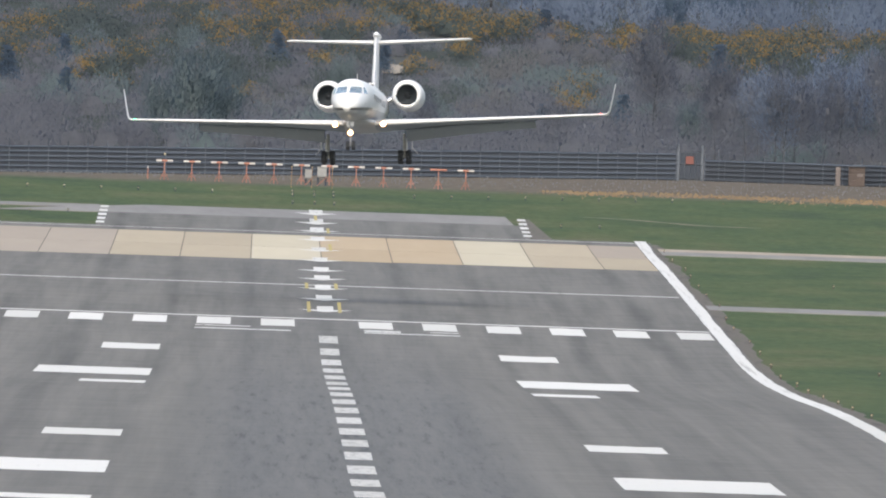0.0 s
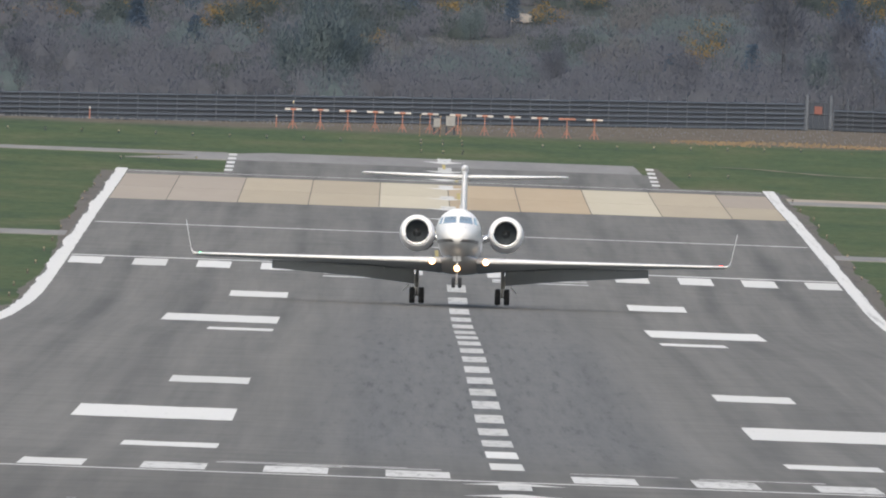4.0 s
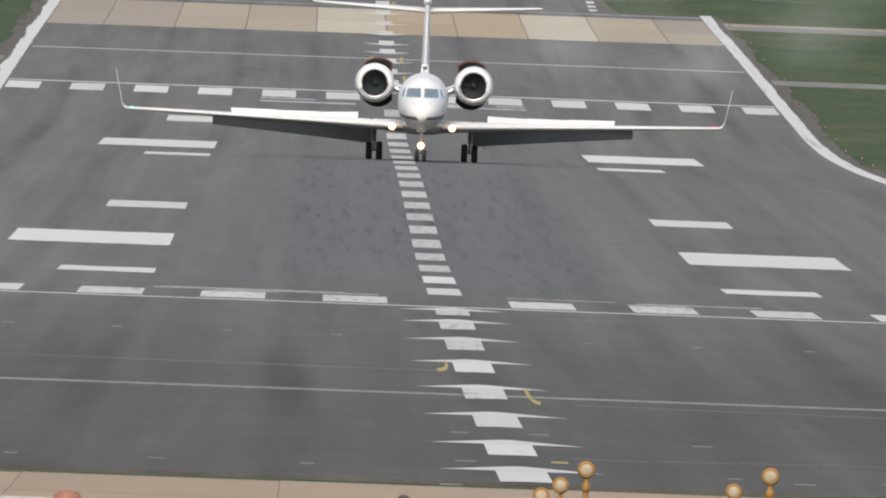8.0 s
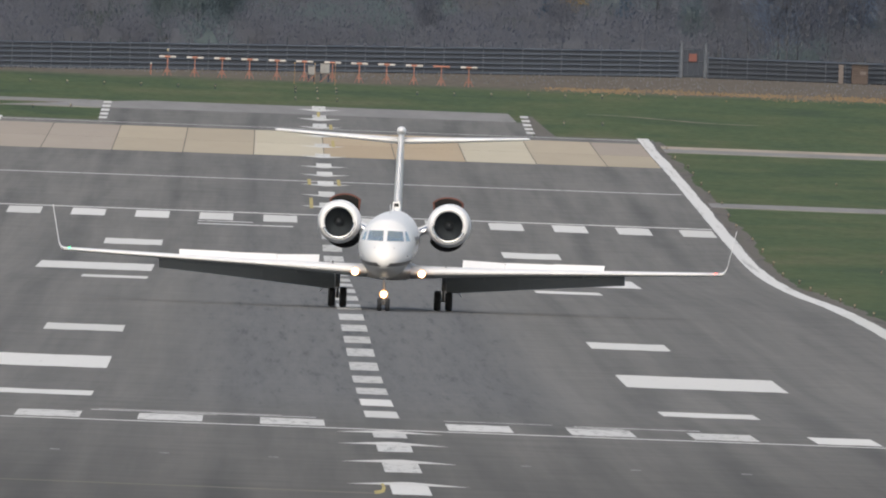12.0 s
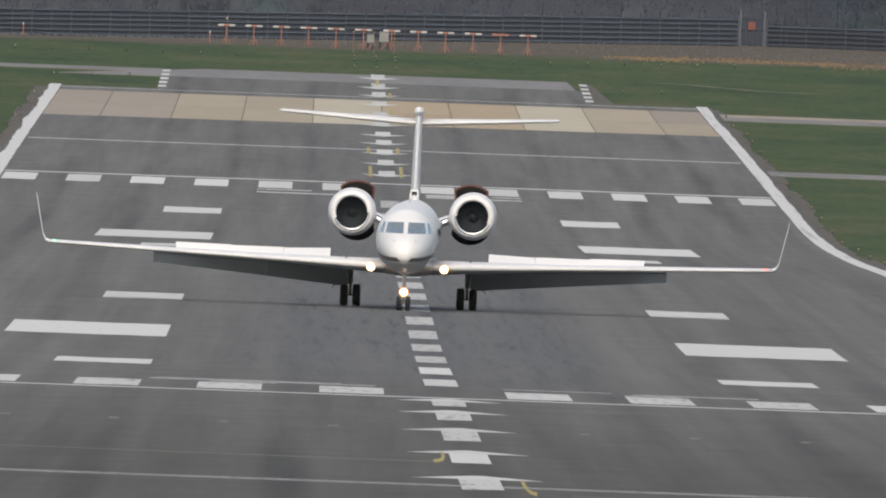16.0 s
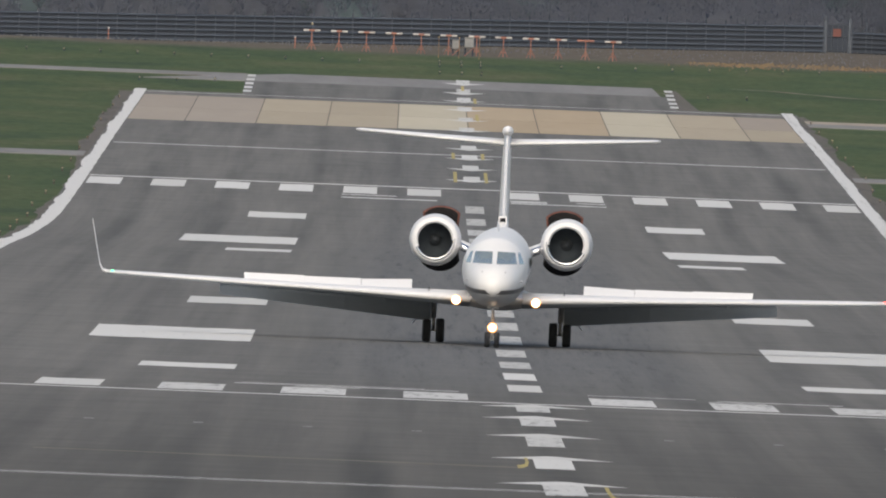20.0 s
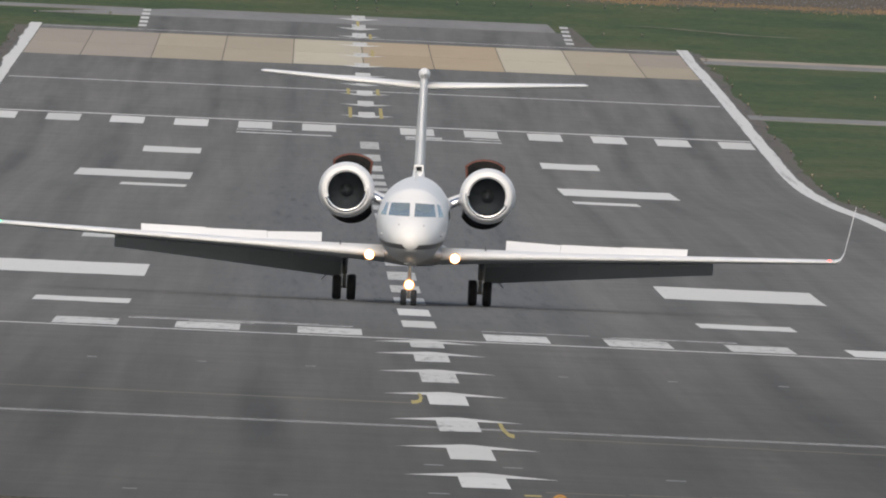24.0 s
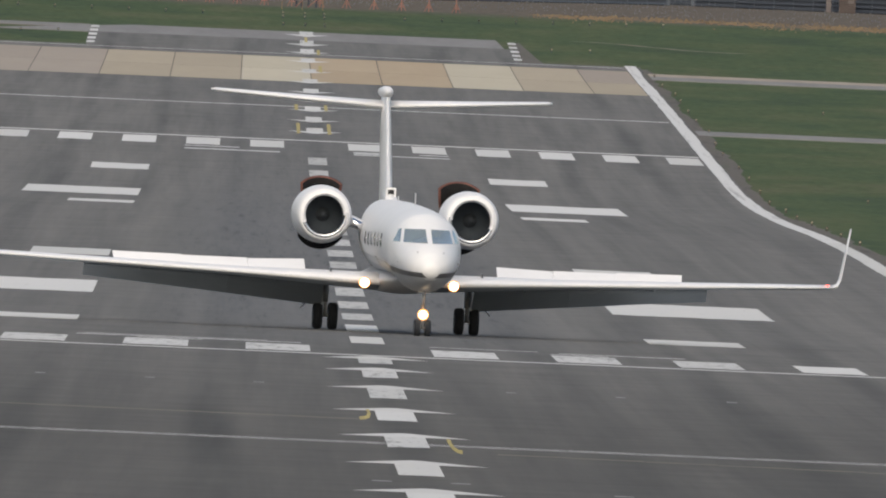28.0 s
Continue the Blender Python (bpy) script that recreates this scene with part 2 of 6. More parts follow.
# ---------------------------------------------------------------- lie of the land
STATIONS = [0, 110, 300, 600, 800, 1000, 1152, 1295, 1418, 1548, 1666, 1784, 1901, 2019, 2137, 2254, 2313, 2372, 2431, 2492, 2766, 3032, 3150, 3306, 3455]
LEVELS = [9.8, 8.9, 3.6, 2.2, 1.08, 0.33, -0.09, -0.36, -0.7, -0.95, -0.89, -0.84, -0.79, -0.88, -1.11, -1.15, -1.03, -0.77, -0.39, 0.01, 1.87, 3.57, 4.80, 6.39, 7.03]
STATIONS += [3520, 3600, 3700, 3800, 3900, 4000, 4150, 4300, 4500, 4700, 4900]
LEVELS += [7.6, 9.6, 12.6, 16.2, 20.0, 21.2, 23.0, 26.0, 31.0, 36.0, 40.0]


def level(d):
    """Height of the ground at d metres down the runway axis."""
    i = min(max(int(np.searchsorted(STATIONS, d)) - 1, 1), len(STATIONS) - 3)
    x0, x1, x2, x3 = STATIONS[i - 1:i + 3]
    z0, z1, z2, z3 = LEVELS[i - 1:i + 3]
    m1, m2, h = (z2 - z0) / (x2 - x0), (z3 - z1) / (x3 - x1), x2 - x1
    u = (d - x1) / h
    return (2 * u**3 - 3 * u**2 + 1) * z1 + (u**3 - 2 * u**2 + u) * h * m1 + (3 * u**2 - 2 * u**3) * z2 + (u**3 - u**2) * h * m2 - 0.035


def land(d):
    """The same on the ten-metre grid that the ground sheet is made on."""
    a = math.floor(d / 10) * 10
    f = (d - a) / 10
    return level(a) * (1 - f) + level(a + 10) * f


def hill(x, d):
    bump = max(0.0, min(1.0, (d - 3480) / 200))
    tilt = max(0.0, min(1.0, (d - 3330) / 120)) * 0.0215 * (max(-60.0, min(28.0, x)) - 7.0)
    crest = max(0.0, min(1.0, (d - 3600) / 250)) * -0.0005 * (x + 4) ** 2 if abs(x) < 60 else max(0.0, min(1.0, (d - 3600) / 250)) * -2.0
    return land(d) + tilt * (1 - bump) + bump * 1.2 * noise.noise((x * 0.02, d * 0.009, 3.1)) + crest


# ---------------------------------------------------------------- mesh helpers
def link(name, verts, faces, material, parent=None, label="", smooth=False):
    me = bpy.data.meshes.new(name)
    me.from_pydata(verts, [], faces)
    for m in (material if isinstance(material, (list, tuple)) else [material]):
        me.materials.append(m)
    if smooth:
        for p in me.polygons:
            p.use_smooth = True
    ob = new(name, me)
    if parent is not None:
        ob.parent = parent
    if label:
        ob["label"] = label
    return ob


def part(name, bm, material, parent, label="", smooth=False):
    """Link a bmesh as one mesh object under a thing or a part."""
    me = bpy.data.meshes.new(name)
    bm.normal_update()
    bm.to_mesh(me)
    bm.free()
    for m in (material if isinstance(material, (list, tuple)) else [material]):
        me.materials.append(m)
    if smooth:
        for p in me.polygons:
            p.use_smooth = True
    ob = new(name, me)
    ob.parent = parent
    if label:
        ob["label"] = label
    return ob


def thing(name, m, label, category, group="", kind=""):
    ob = new(name)
    ob.empty_display_size = 0.3
    ob.matrix_basis = m
    return tagged(ob, label, category, group, kind)


def box(bm, x0, x1, y0, y1, z0, z1, m=None):
    vs = [bm.verts.new(Vector(c) if m is None else m @ Vector(c)) for c in
          ((x0, y0, z0), (x1, y0, z0), (x1, y1, z0), (x0, y1, z0), (x0, y0, z1), (x1, y0, z1), (x1, y1, z1), (x0, y1, z1))]
    for f in ((3, 2, 1, 0), (4, 5, 6, 7), (0, 1, 5, 4), (1, 2, 6, 5), (2, 3, 7, 6), (3, 0, 4, 7)):
        bm.faces.new([vs[i] for i in f])


def bevelled(bm, width, segments=1):
    bmesh.ops.bevel(bm, geom=bm.edges[:], offset=width, segments=segments, affect="EDGES", profile=0.7)
    return bm


def rod(bm, a, b, r0, r1=None, sides=8):
    """A tapered round bar from a to b."""
    a, b = Vector(a), Vector(b)
    r1 = r0 if r1 is None else r1
    q = (b - a).to_track_quat("Z", "Y")
    rings = []
    for p, r in ((a, r0), (b, r1)):
        rings.append([bm.verts.new(p + q @ Vector((r * math.cos(k * math.tau / sides), r * math.sin(k * math.tau / sides), 0))) for k in range(sides)])
    for k in range(sides):
        bm.faces.new((rings[0][k], rings[0][(k + 1) % sides], rings[1][(k + 1) % sides], rings[1][k]))
    bm.faces.new(rings[0][::-1])
    bm.faces.new(rings[1])


def skin(bm, rings, close=True, caps=True):
    """Join rings of points into a tube."""
    vr = [[bm.verts.new(p) for p in ring] for ring in rings]
    n = len(vr[0])
    for a, b in zip(vr, vr[1:]):
        for k in range(n if close else n - 1):
            bm.faces.new((a[k], a[(k + 1) % n], b[(k + 1) % n], b[k]))
    if caps:
        bm.faces.new(vr[0][::-1])
        bm.faces.new(vr[-1])
    return vr


def lathe(bm, profile, axis="y", sides=32, centre=(0, 0, 0)):
    """Turn a profile of (along, radius) about an axis."""
    rings = []
    for s, r in profile:
        ring = []
        for k in range(sides):
            a = k * math.tau / sides
            p = {"y": (r * math.cos(a), s, r * math.sin(a)), "x": (s, r * math.cos(a), r * math.sin(a)), "z": (r * math.cos(a), r * math.sin(a), s)}[axis]
            ring.append(Vector(p) + Vector(centre))
        rings.append(ring)
    skin(bm, rings, True, False)


# ---------------------------------------------------------------- ground, runway and paving
def make_sheet():
    ds = [-800, -400, -200] + list(range(0, 3520, 10)) + list(range(3520, 4920, 20)) + [5200, 6000]
    xs = [-2500, -1200, -500, -250, -140, -100, -70, -52, -45, -38, -30, -23.5, 0, 23.5, 30, 38, 45, 52, 70, 100, 140, 250, 500, 1200, 2500]
    verts, faces = [], []
    for d in ds:
        for x in xs:
            base = 9.8 if d < 0 else 40.0 if d > 4890 else hill(x, d)
            verts.append((x, d, base))
    n = len(xs)
    for i in range(len(ds) - 1):
        for k in range(n - 1):
            faces.append((i * n + k, i * n + k + 1, (i + 1) * n + k + 1, (i + 1) * n + k))
    ob = link("ground", verts, faces, GRASS, smooth=True)
    tagged(ob, "mown green airfield grass rising to a dry bank and a scrubby hill", "grass", kind="structure")


def stations(d0, d1):
    inner = [d for d in range(int(math.ceil(d0 / 10)) * 10, int(d1) + 10, 10) if d0 + 0.01 < d < d1 - 0.01]
    return [d0] + inner + [d1]


def strip(name, x0, x1, d0, d1, lift, material, parent=None, x0b=None, x1b=None, thick=0.0):
    """A band of paving or paint that follows the ground; x0b and x1b are its sides at the far end."""
    x0b, x1b = x0 if x0b is None else x0b, x1 if x1b is None else x1b
    verts, faces = [], []
    ds = stations(d0, d1)
    for d in ds:
        f = (d - d0) / (d1 - d0)
        z = land(d) + lift
        verts += [(x0 + (x0b - x0) * f, d, z), (x1 + (x1b - x1) * f, d, z)]
    for i in range(len(ds) - 1):
        faces.append((2 * i, 2 * i + 1, 2 * i + 3, 2 * i + 2))
    if thick:
        n = len(verts)
        verts += [(x, d, z - thick) for x, d, z in verts]
        for i in range(len(ds) - 1):
            faces.append((2 * i, 2 * i + 2, n + 2 * i + 2, n + 2 * i))
            faces.append((2 * i + 3, 2 * i + 1, n + 2 * i + 1, n + 2 * i + 3))
        e = 2 * len(ds) - 2
        faces.append((1, 0, n, n + 1))
        faces.append((e, e + 1, n + e + 1, n + e))
    return link(name, verts, faces, material, parent)


ROAD_LIFT = 0.06
INK = ROAD_LIFT + 0.006


def make_runway():
    runway = strip("runway", -22.25, 22.25, 796, 3032, ROAD_LIFT, ASPHALT, thick=0.3)
    tagged(runway, "long grey asphalt runway with white painted markings and tyre scuffs", "runway", kind="structure")
    verts, faces = [], []
    ds = stations(640, 3032)
    for d in ds:
        for side in (-1, 1):
            rough = 0.45 * noise.noise((d * 0.021, side * 9.1, 0.4)) + 0.3 * noise.noise((d * 0.09, side * 5.3, 2.4))
            # on one side the grass has grown up to the line along the nearer half
            wide = 22.95 if side > 0 else 22.5 + 0.5 * max(0.0, min(1.0, (d - 2560) / 90))
            verts += [(side * (wide + rough), d, land(d) + 0.03), (side * 21.5, d, land(d) + 0.032)]
    for i in range(len(ds) - 1):
        a, b = 4 * i, 4 * i + 4
        faces += [(a, a + 1, b + 1, b), (a + 3, a + 2, b + 2, b + 3)]
    shoulder = link("shoulder", verts, faces, SHOULDER)
    tagged(shoulder, "dark gravelly strip along both sides of the runway", "shoulder", kind="structure")
    stop = strip("stopway", -14.9, 14.4, 3032, 3108, ROAD_LIFT, ASPHALT, x0b=-15.0, x1b=14.2, thick=0.3)
    tagged(stop, "grey asphalt stopway past the far end of the runway", "stopway", kind="structure")
    apron = strip("stopway_end", -22.0, 13.6, 3108, 3152, ROAD_LIFT - 0.005, OLDTAR, x0b=-12.0, x1b=13.2, thick=0.3)
    tagged(apron, "pale weathered asphalt at the end of the stopway", "stopway", kind="structure")
    side = strip("stopway_shoulder", 14.5, 15.9, 3040, 3142, ROAD_LIFT - 0.01, SHOULDER, x0b=14.2, x1b=14.8, thick=0.2)
    tagged(side, "dark gravelly strip beside the stopway", "shoulder", kind="structure")
    wide = strip("runway_end", -21.6, 22.4, 3011, 3040, ROAD_LIFT + 0.003, ASPHALT, thick=0.3)
    tagged(wide, "grey asphalt band behind the tan concrete", "runway", kind="structure")
    # lanes of tan concrete at both ends
    for d0, d1, cut, skew in ((2841, 3011, 2925, 0.3), (690, 785, 745, 0.3)):
        bay = strip("concrete_bay", -21.4, 21.4, d0 + 13, d1, ROAD_LIFT + 0.001, SHOULDER, thick=0.2)
        tagged(bay, "tan concrete runway end laid in long slabs with dark joints", "paving", kind="structure")
        joint = 0.03 if d0 > 2000 else 0.008
        lanes = (CONCRETE_NEAR,) * 10 if d0 < 2000 else (CONCRETE_DULL, CONCRETE_DULL, CONCRETE, CONCRETE, CONCRETE_PALE, CONCRETE_OCHRE, CONCRETE_OCHRE, CONCRETE_PALE, CONCRETE, CONCRETE_DULL)
        for k in range(10):
            x = -22.2 + 4.46 * k
            near = d0 + skew * (x + 2) if d0 > 2000 else d0
            far = d1 if d0 > 2000 else d1 + skew * (x + 2)
            for a, b in ((near, cut - 0.25), (cut + 0.25, far)):
                strip("slab", max(x, -21.35) + joint, min(x + 4.46, 21.35) - joint, a, b, ROAD_LIFT + 0.004, lanes[k] if a > cut or k % 3 else lanes[k - 1], bay)
    ink = INK

    def mark(name, x0, x1, d0, d1, material=PAINT, lift=0.0, **k):
        return strip(name, x0, x1, d0, d1, ink + lift, material, runway, **k)

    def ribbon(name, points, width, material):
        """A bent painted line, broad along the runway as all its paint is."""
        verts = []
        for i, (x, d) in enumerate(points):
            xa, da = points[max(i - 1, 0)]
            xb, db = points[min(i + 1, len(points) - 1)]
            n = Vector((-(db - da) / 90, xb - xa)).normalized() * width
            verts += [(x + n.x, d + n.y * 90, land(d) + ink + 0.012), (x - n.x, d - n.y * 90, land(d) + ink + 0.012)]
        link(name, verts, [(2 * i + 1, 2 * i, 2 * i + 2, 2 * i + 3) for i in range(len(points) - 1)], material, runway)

    def worn_edges(name, x0, x1, d0, d1, material, lift=0.0):
        """A painted block whose ends are uneven where the paint has flaked."""
        n = max(4, int((x1 - x0) / 0.22))
        ds = stations(d0, d1)
        verts, faces = [], []
        for k in range(n + 1):
            x = x0 + (x1 - x0) * k / n
            for d in ds:
                if d == d0 or d == d1:
                    d = d + 1.7 * noise.noise((x * 1.7, d0 * 0.37, d1 * 0.3 + (0 if d == d0 else 7)))
                verts.append((x, d, land(d) + ink + lift))
        m = len(ds)
        for k in range(n):
            for i in range(m - 1):
                a = k * m + i
                faces.append((a, a + m, a + m + 1, a + 1))
        return link(name, verts, faces, material, runway)

    # edge lines, ragged where the paint has flaked and soil has washed over
    def edge_line(side, d0, d1, inner, outer, rough, material):
        verts = []
        n = int((d1 - d0) / 4)
        for i in range(n + 1):
            d = d0 + (d1 - d0) * i / n
            out = outer + rough * (noise.noise((d * 0.03, side * 4.0, 1.3)) + 0.7 * noise.noise((d * 0.13, side * 4.0, 6.3)))
            near = inner + 0.05 * noise.noise((d * 0.11, side * 2.0, 3.3))
            verts += [(side * near, d, land(d) + ink + 0.004), (side * out, d, land(d) + ink + 0.004)]
        faces = [(2 * i, 2 * i + 1, 2 * i + 3, 2 * i + 2) if side > 0 else (2 * i + 1, 2 * i, 2 * i + 2, 2 * i + 3) for i in range(n)]
        link("edge_line", verts, faces, material, runway)

    edge_line(-1, 690, 1960, 21.38, 22.14, 0.06, PAINT)
    edge_line(-1, 1960, 3046, 21.38, 22.16, 0.2, PAINT)
    edge_line(1, 690, 1960, 21.38, 22.12, 0.06, PAINT)
    edge_line(1, 1960, 3046, 21.38, 22.12, 0.08, STREAKED)
    # threshold stripes, both ends
    for d0, d1, line in ((2472, 2505, 2512), (1291, 1319, 1285)):
        mark("threshold_line", -21.3, 21.3, line - 2.0, line + 2.0 if d0 > 2000 else line + 1.2, PAINT)
        for k in range(6):
            for s in (-1, 1):
                a, b = 1.77 + 3.52 * k, 1.77 + 3.52 * k + 1.86
                worn_edges("threshold_stripe", min(s * a, s * b), max(s * a, s * b), d0, d1, PAINT if d0 > 2000 or k > 2 else WORN)
    # traces of older stripes
    for x0, x1, d0, d1 in ((-7.2, -2.0, 2449, 2454), (-7.2, -4.2, 2463, 2467), (2.0, 7.2, 2450, 2454), (2.0, 4.0, 2456, 2466), (5.6, 7.2, 2462, 2466)):
        mark("old_stripe", x0, x1, d0, d1, WORN)
    for x0, x1, d0, d1 in ((-8.6, -2.0, 1326, 1329), (-8.4, -3.0, 1331, 1333.5), (5.6, 9.3, 1327, 1330), (1.8, 5.0, 1331, 1333), (-6.8, -4.9, 1321.5, 1324), (5.3, 7.0, 1321.5, 1324)):
        mark("old_stripe", x0, x1, d0, d1, SCUFFED)
    # touchdown and aiming bars
    for a, b, d0, d1 in ((8.86, 11.86, 2339, 2368), (8.88, 14.4, 2142, 2206), (8.86, 11.86, 2050, 2080), (8.86, 11.86, 1706, 1738), (8.88, 14.4, 1541, 1594), (8.86, 11.86, 1398, 1421)):
        for s in (-1, 1):
            worn_edges("aiming_bar" if b > 12 else "touchdown_bar", min(s * a, s * b), max(s * a, s * b), d0, d1, PAINT)
    # centreline
    for k in range(19):
        d = 1338 + 58.9 * k
        worn_edges("centreline_dash", -0.5, 0.5, d, d + 33.5, SCUFFED if k > 1 else PAINT)

    # displaced threshold arrows
    def arrow(d_tail, d_head, way, worn):
        shaft = worn_edges("arrow_shaft", -0.47, 0.47, min(d_tail, d_head), max(d_tail, d_head), WORN if worn else PAINT, 0.004)
        base = d_head - way * 2.5
        tip = d_head + way * 8.0
        z0, z1 = land(base) + ink + 0.008, land(tip) + ink + 0.008
        pts = [(-1.52, base, z0), (1.52, base, z0), (0.12, tip, z1), (-0.12, tip, z1)]
        if way < 0:
            pts = pts[::-1]
        link("arrow_head", pts, [(0, 1, 2, 3)], PAINT, runway)
        return shaft

    for k, (tail, head) in enumerate(((1254, 1273), (1206, 1231), (1139, 1172), (1070, 1100), (994, 1025), (922, 951), (857, 883), (799, 824))):
        arrow(tail, head, 1, k in (0, 1, 2, 4))
    arrow(738, 758, 1, False)
    far_heads = (2551, 2609, 2666, 2721, 2771, 2836, 2907, 2980, 3038, 3082, 3129)
    for k, d in enumerate(far_heads):
        arrow(d + 25, d + 4, -1, k > 4)
    # cross lines
    mark("cross_line", -21.2, 21.2, 2686.5, 2690, WORN)
    for d0, d1, material in ((1001.2, 1002.2, SCUFFED), (1003.2, 1004.2, SCUFFED), (1005.2, 1005.9, WORN)):
        mark("cross_line", -22.6, 22.6, d0, d1, material)
    mark("cross_line", -21.3, 21.3, 3030, 3032, WORN, 0.002)
    # yellow lead lines
    for x, d0, d1 in ((-0.93, 2545, 2598), (0.82, 2545, 2598), (-0.97, 2668, 2700), (0.78, 2668, 2700), (0.75, 2910, 2955), (0.74, 3030, 3060), (-0.05, 3098, 3122)):
        mark("lead_line", x - 0.1, x + 0.1, d0, d1, YELLOW, 0.011)
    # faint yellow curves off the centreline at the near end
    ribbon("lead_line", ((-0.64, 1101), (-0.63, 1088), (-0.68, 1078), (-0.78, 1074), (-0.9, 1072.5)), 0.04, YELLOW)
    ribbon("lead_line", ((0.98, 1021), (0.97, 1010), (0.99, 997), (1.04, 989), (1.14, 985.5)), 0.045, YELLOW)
    for i in range(9):
        mark("lead_line", -0.72 - 1.3 * (i + 1), -0.72 - 1.3 * i, 1070 + 0.5 * i, 1073 + 0.4 * i, FADED)
    for i in range(8):
        mark("lead_line", 1.9 + 1.6 * i, 3.5 + 1.6 * i, 984 - 1.2 * i, 986.5 - 1.2 * i, FADED)
    mark("lead_line", 0.66, 0.98, 843, 846.5, YELLOW)
    for i in range(9):
        mark("lead_line", 1.1 + 1.6 * i, 2.6 + 1.6 * i, 853 + 2.2 * i, 854.6 + 2.2 * i, FADED)
    # rows of short grey dabs where old studs were
    for x in (-11.8, -8.96, -6.11, -3.27, 3.3, 6.15, 9.04):
        mark("stud_dab", x - 0.13, x + 0.13, 1173.6, 1176.4, DABS)
    for x in (-9.3, -6.65, -3.9, 3.9, 6.7, 9.4):
        mark("stud_dab", x - 0.13, x + 0.13, 822, 824.2, DABS)
    for x, d in ((-0.86, 905), (0.73, 906), (-0.95, 840), (-1.36, 788), (3.9, 892), (5.1, 815)):
        mark("stud_dab", x - 0.2, x + 0.2, d, d + 2.2, DABS)
    # end-of-runway side marks on the stopway
    for s, x0 in ((-1, -14.66), (1, 14.25)):
        for k in range(5):
            d = 3050 + 20 * k
            strip("stopway_mark", x0 - 0.28, x0 + 0.28, d, d + 11, ROAD_LIFT + 0.006, PAINT, stop)
    return runway


def make_roads():
    for name, rows, label in (
        ("road", (22.6, 90.0, 2964, 2986), "grey older half of the road leading away from the runway"),
        ("road", (22.6, 90.0, 2986, 3003), "pale concrete road leading away from the runway through the grass"),
        ("road", (22.4, 90.0, 2628, 2650), "narrow pale road crossing the grass beside the runway"),
        ("road", (-90.0, -22.4, 2610, 2634), "narrow pale road crossing the grass beside the runway"),
        ("road", (-90.0, -15.0, 3130, 3146), "pale taxiway joining the stopway through the grass"),
    ):
        x0, x1, d0, d1 = rows
        ob = strip(name, x0, x1, d0, d1, 0.05, ROADWAY if d0 == 2986 else OLDTAR, thick=0.12)
        tagged(ob, label, "road", kind="structure")
    # a worn track, broken and bending
    verts, faces = [], []
    for i in range(25):
        f = i / 24
        x, d = 18.5 + 12.5 * f, 3166 - 30 * f + 4 * math.sin(7 * f)
        w = 3.2 * math.sin(math.pi * f) ** 0.7 * (0.7 + 0.6 * noise.noise((i * 0.5, 2.2, 0.3))) + 0.2
        verts += [(x, d - w, land(d - w) + 0.03), (x, d + w, land(d + w) + 0.03)]
    faces = [(2 * i, 2 * i + 2, 2 * i + 3, 2 * i + 1) for i in range(24)]
    ob = link("worn_track", verts, faces, TRACK)
    tagged(ob, "faint worn track of trodden dry grass", "track", kind="structure")


make_sheet()
make_runway()
make_roads()

# ---------------------------------------------------------------- the business jet
WHITE = surface("white_aircraft_paint", (0.70, 0.70, 0.70), (0.75, 0.75, 0.745), 0.5, 0.4, 0, 0, spec=0.3)
BELLY = surface("grey_belly_paint", (0.43, 0.437, 0.445), (0.49, 0.497, 0.505), 0.6, 0.42, 0, 0)
# grey that puts the shade under wings and flaps into their colour
UNDER = surface("underside_shade_grey", (0.28, 0.318, 0.36), (0.32, 0.358, 0.40), 0.6, 0.5, 0, 0)
CHROME = surface("polished_metal", (0.72, 0.73, 0.74), (0.82, 0.82, 0.83), 3.0, 0.16, 1.0, 0)
STEEL = surface("dull_steel", (0.42, 0.42, 0.43), (0.56, 0.56, 0.56), 6.0, 0.45, 0.3, 0.05)
RUBBER = surface("tyre_rubber", (0.023, 0.026, 0.031), (0.036, 0.039, 0.045), 8.0, 0.85, 0, 0.1)
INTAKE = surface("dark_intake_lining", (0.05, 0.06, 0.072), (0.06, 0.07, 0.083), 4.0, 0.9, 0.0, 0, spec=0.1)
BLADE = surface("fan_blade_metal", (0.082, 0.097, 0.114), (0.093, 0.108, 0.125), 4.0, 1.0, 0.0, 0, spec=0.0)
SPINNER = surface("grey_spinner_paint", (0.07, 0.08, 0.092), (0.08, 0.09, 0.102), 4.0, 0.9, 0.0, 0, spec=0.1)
REDDISH = surface("heat_stained_red_metal", (0.075, 0.03, 0.021), (0.18, 0.066, 0.045), 3.0, 0.55, 0.2, 0)
SEAM = surface("dark_grey_trim", (0.085, 0.087, 0.092), (0.14, 0.14, 0.145), 1.2, 0.3, 0.2, 0)
SOOT = surface("soot_dark_metal", (0.016, 0.016, 0.017), (0.026, 0.025, 0.025), 4.0, 0.8, 0.0, 0, spec=0.05)
LAMP = glowing("landing_lamp_glow", (1.0, 0.88, 0.66), 6.0)
# orange glow of the added rings that imitate the lamps' halo
LAMP_HALO = glowing("lamp_halo_glow", (1.0, 0.46, 0.15), 1.3)
BRIGHT_EDGE = surface("burnished_alloy", (0.62, 0.62, 0.62), (0.74, 0.74, 0.73), 1.5, 0.38, 0.35, 0)
SMALL_LAMP = glowing("taxi_lamp_glow", (1.0, 0.93, 0.72), 9.0)
RED_LAMP = glowing("red_lamp_glow", (1.0, 0.05, 0.03), 8.0)
GREEN_LAMP = glowing("green_lamp_glow", (0.05, 1.0, 0.35), 4.0)


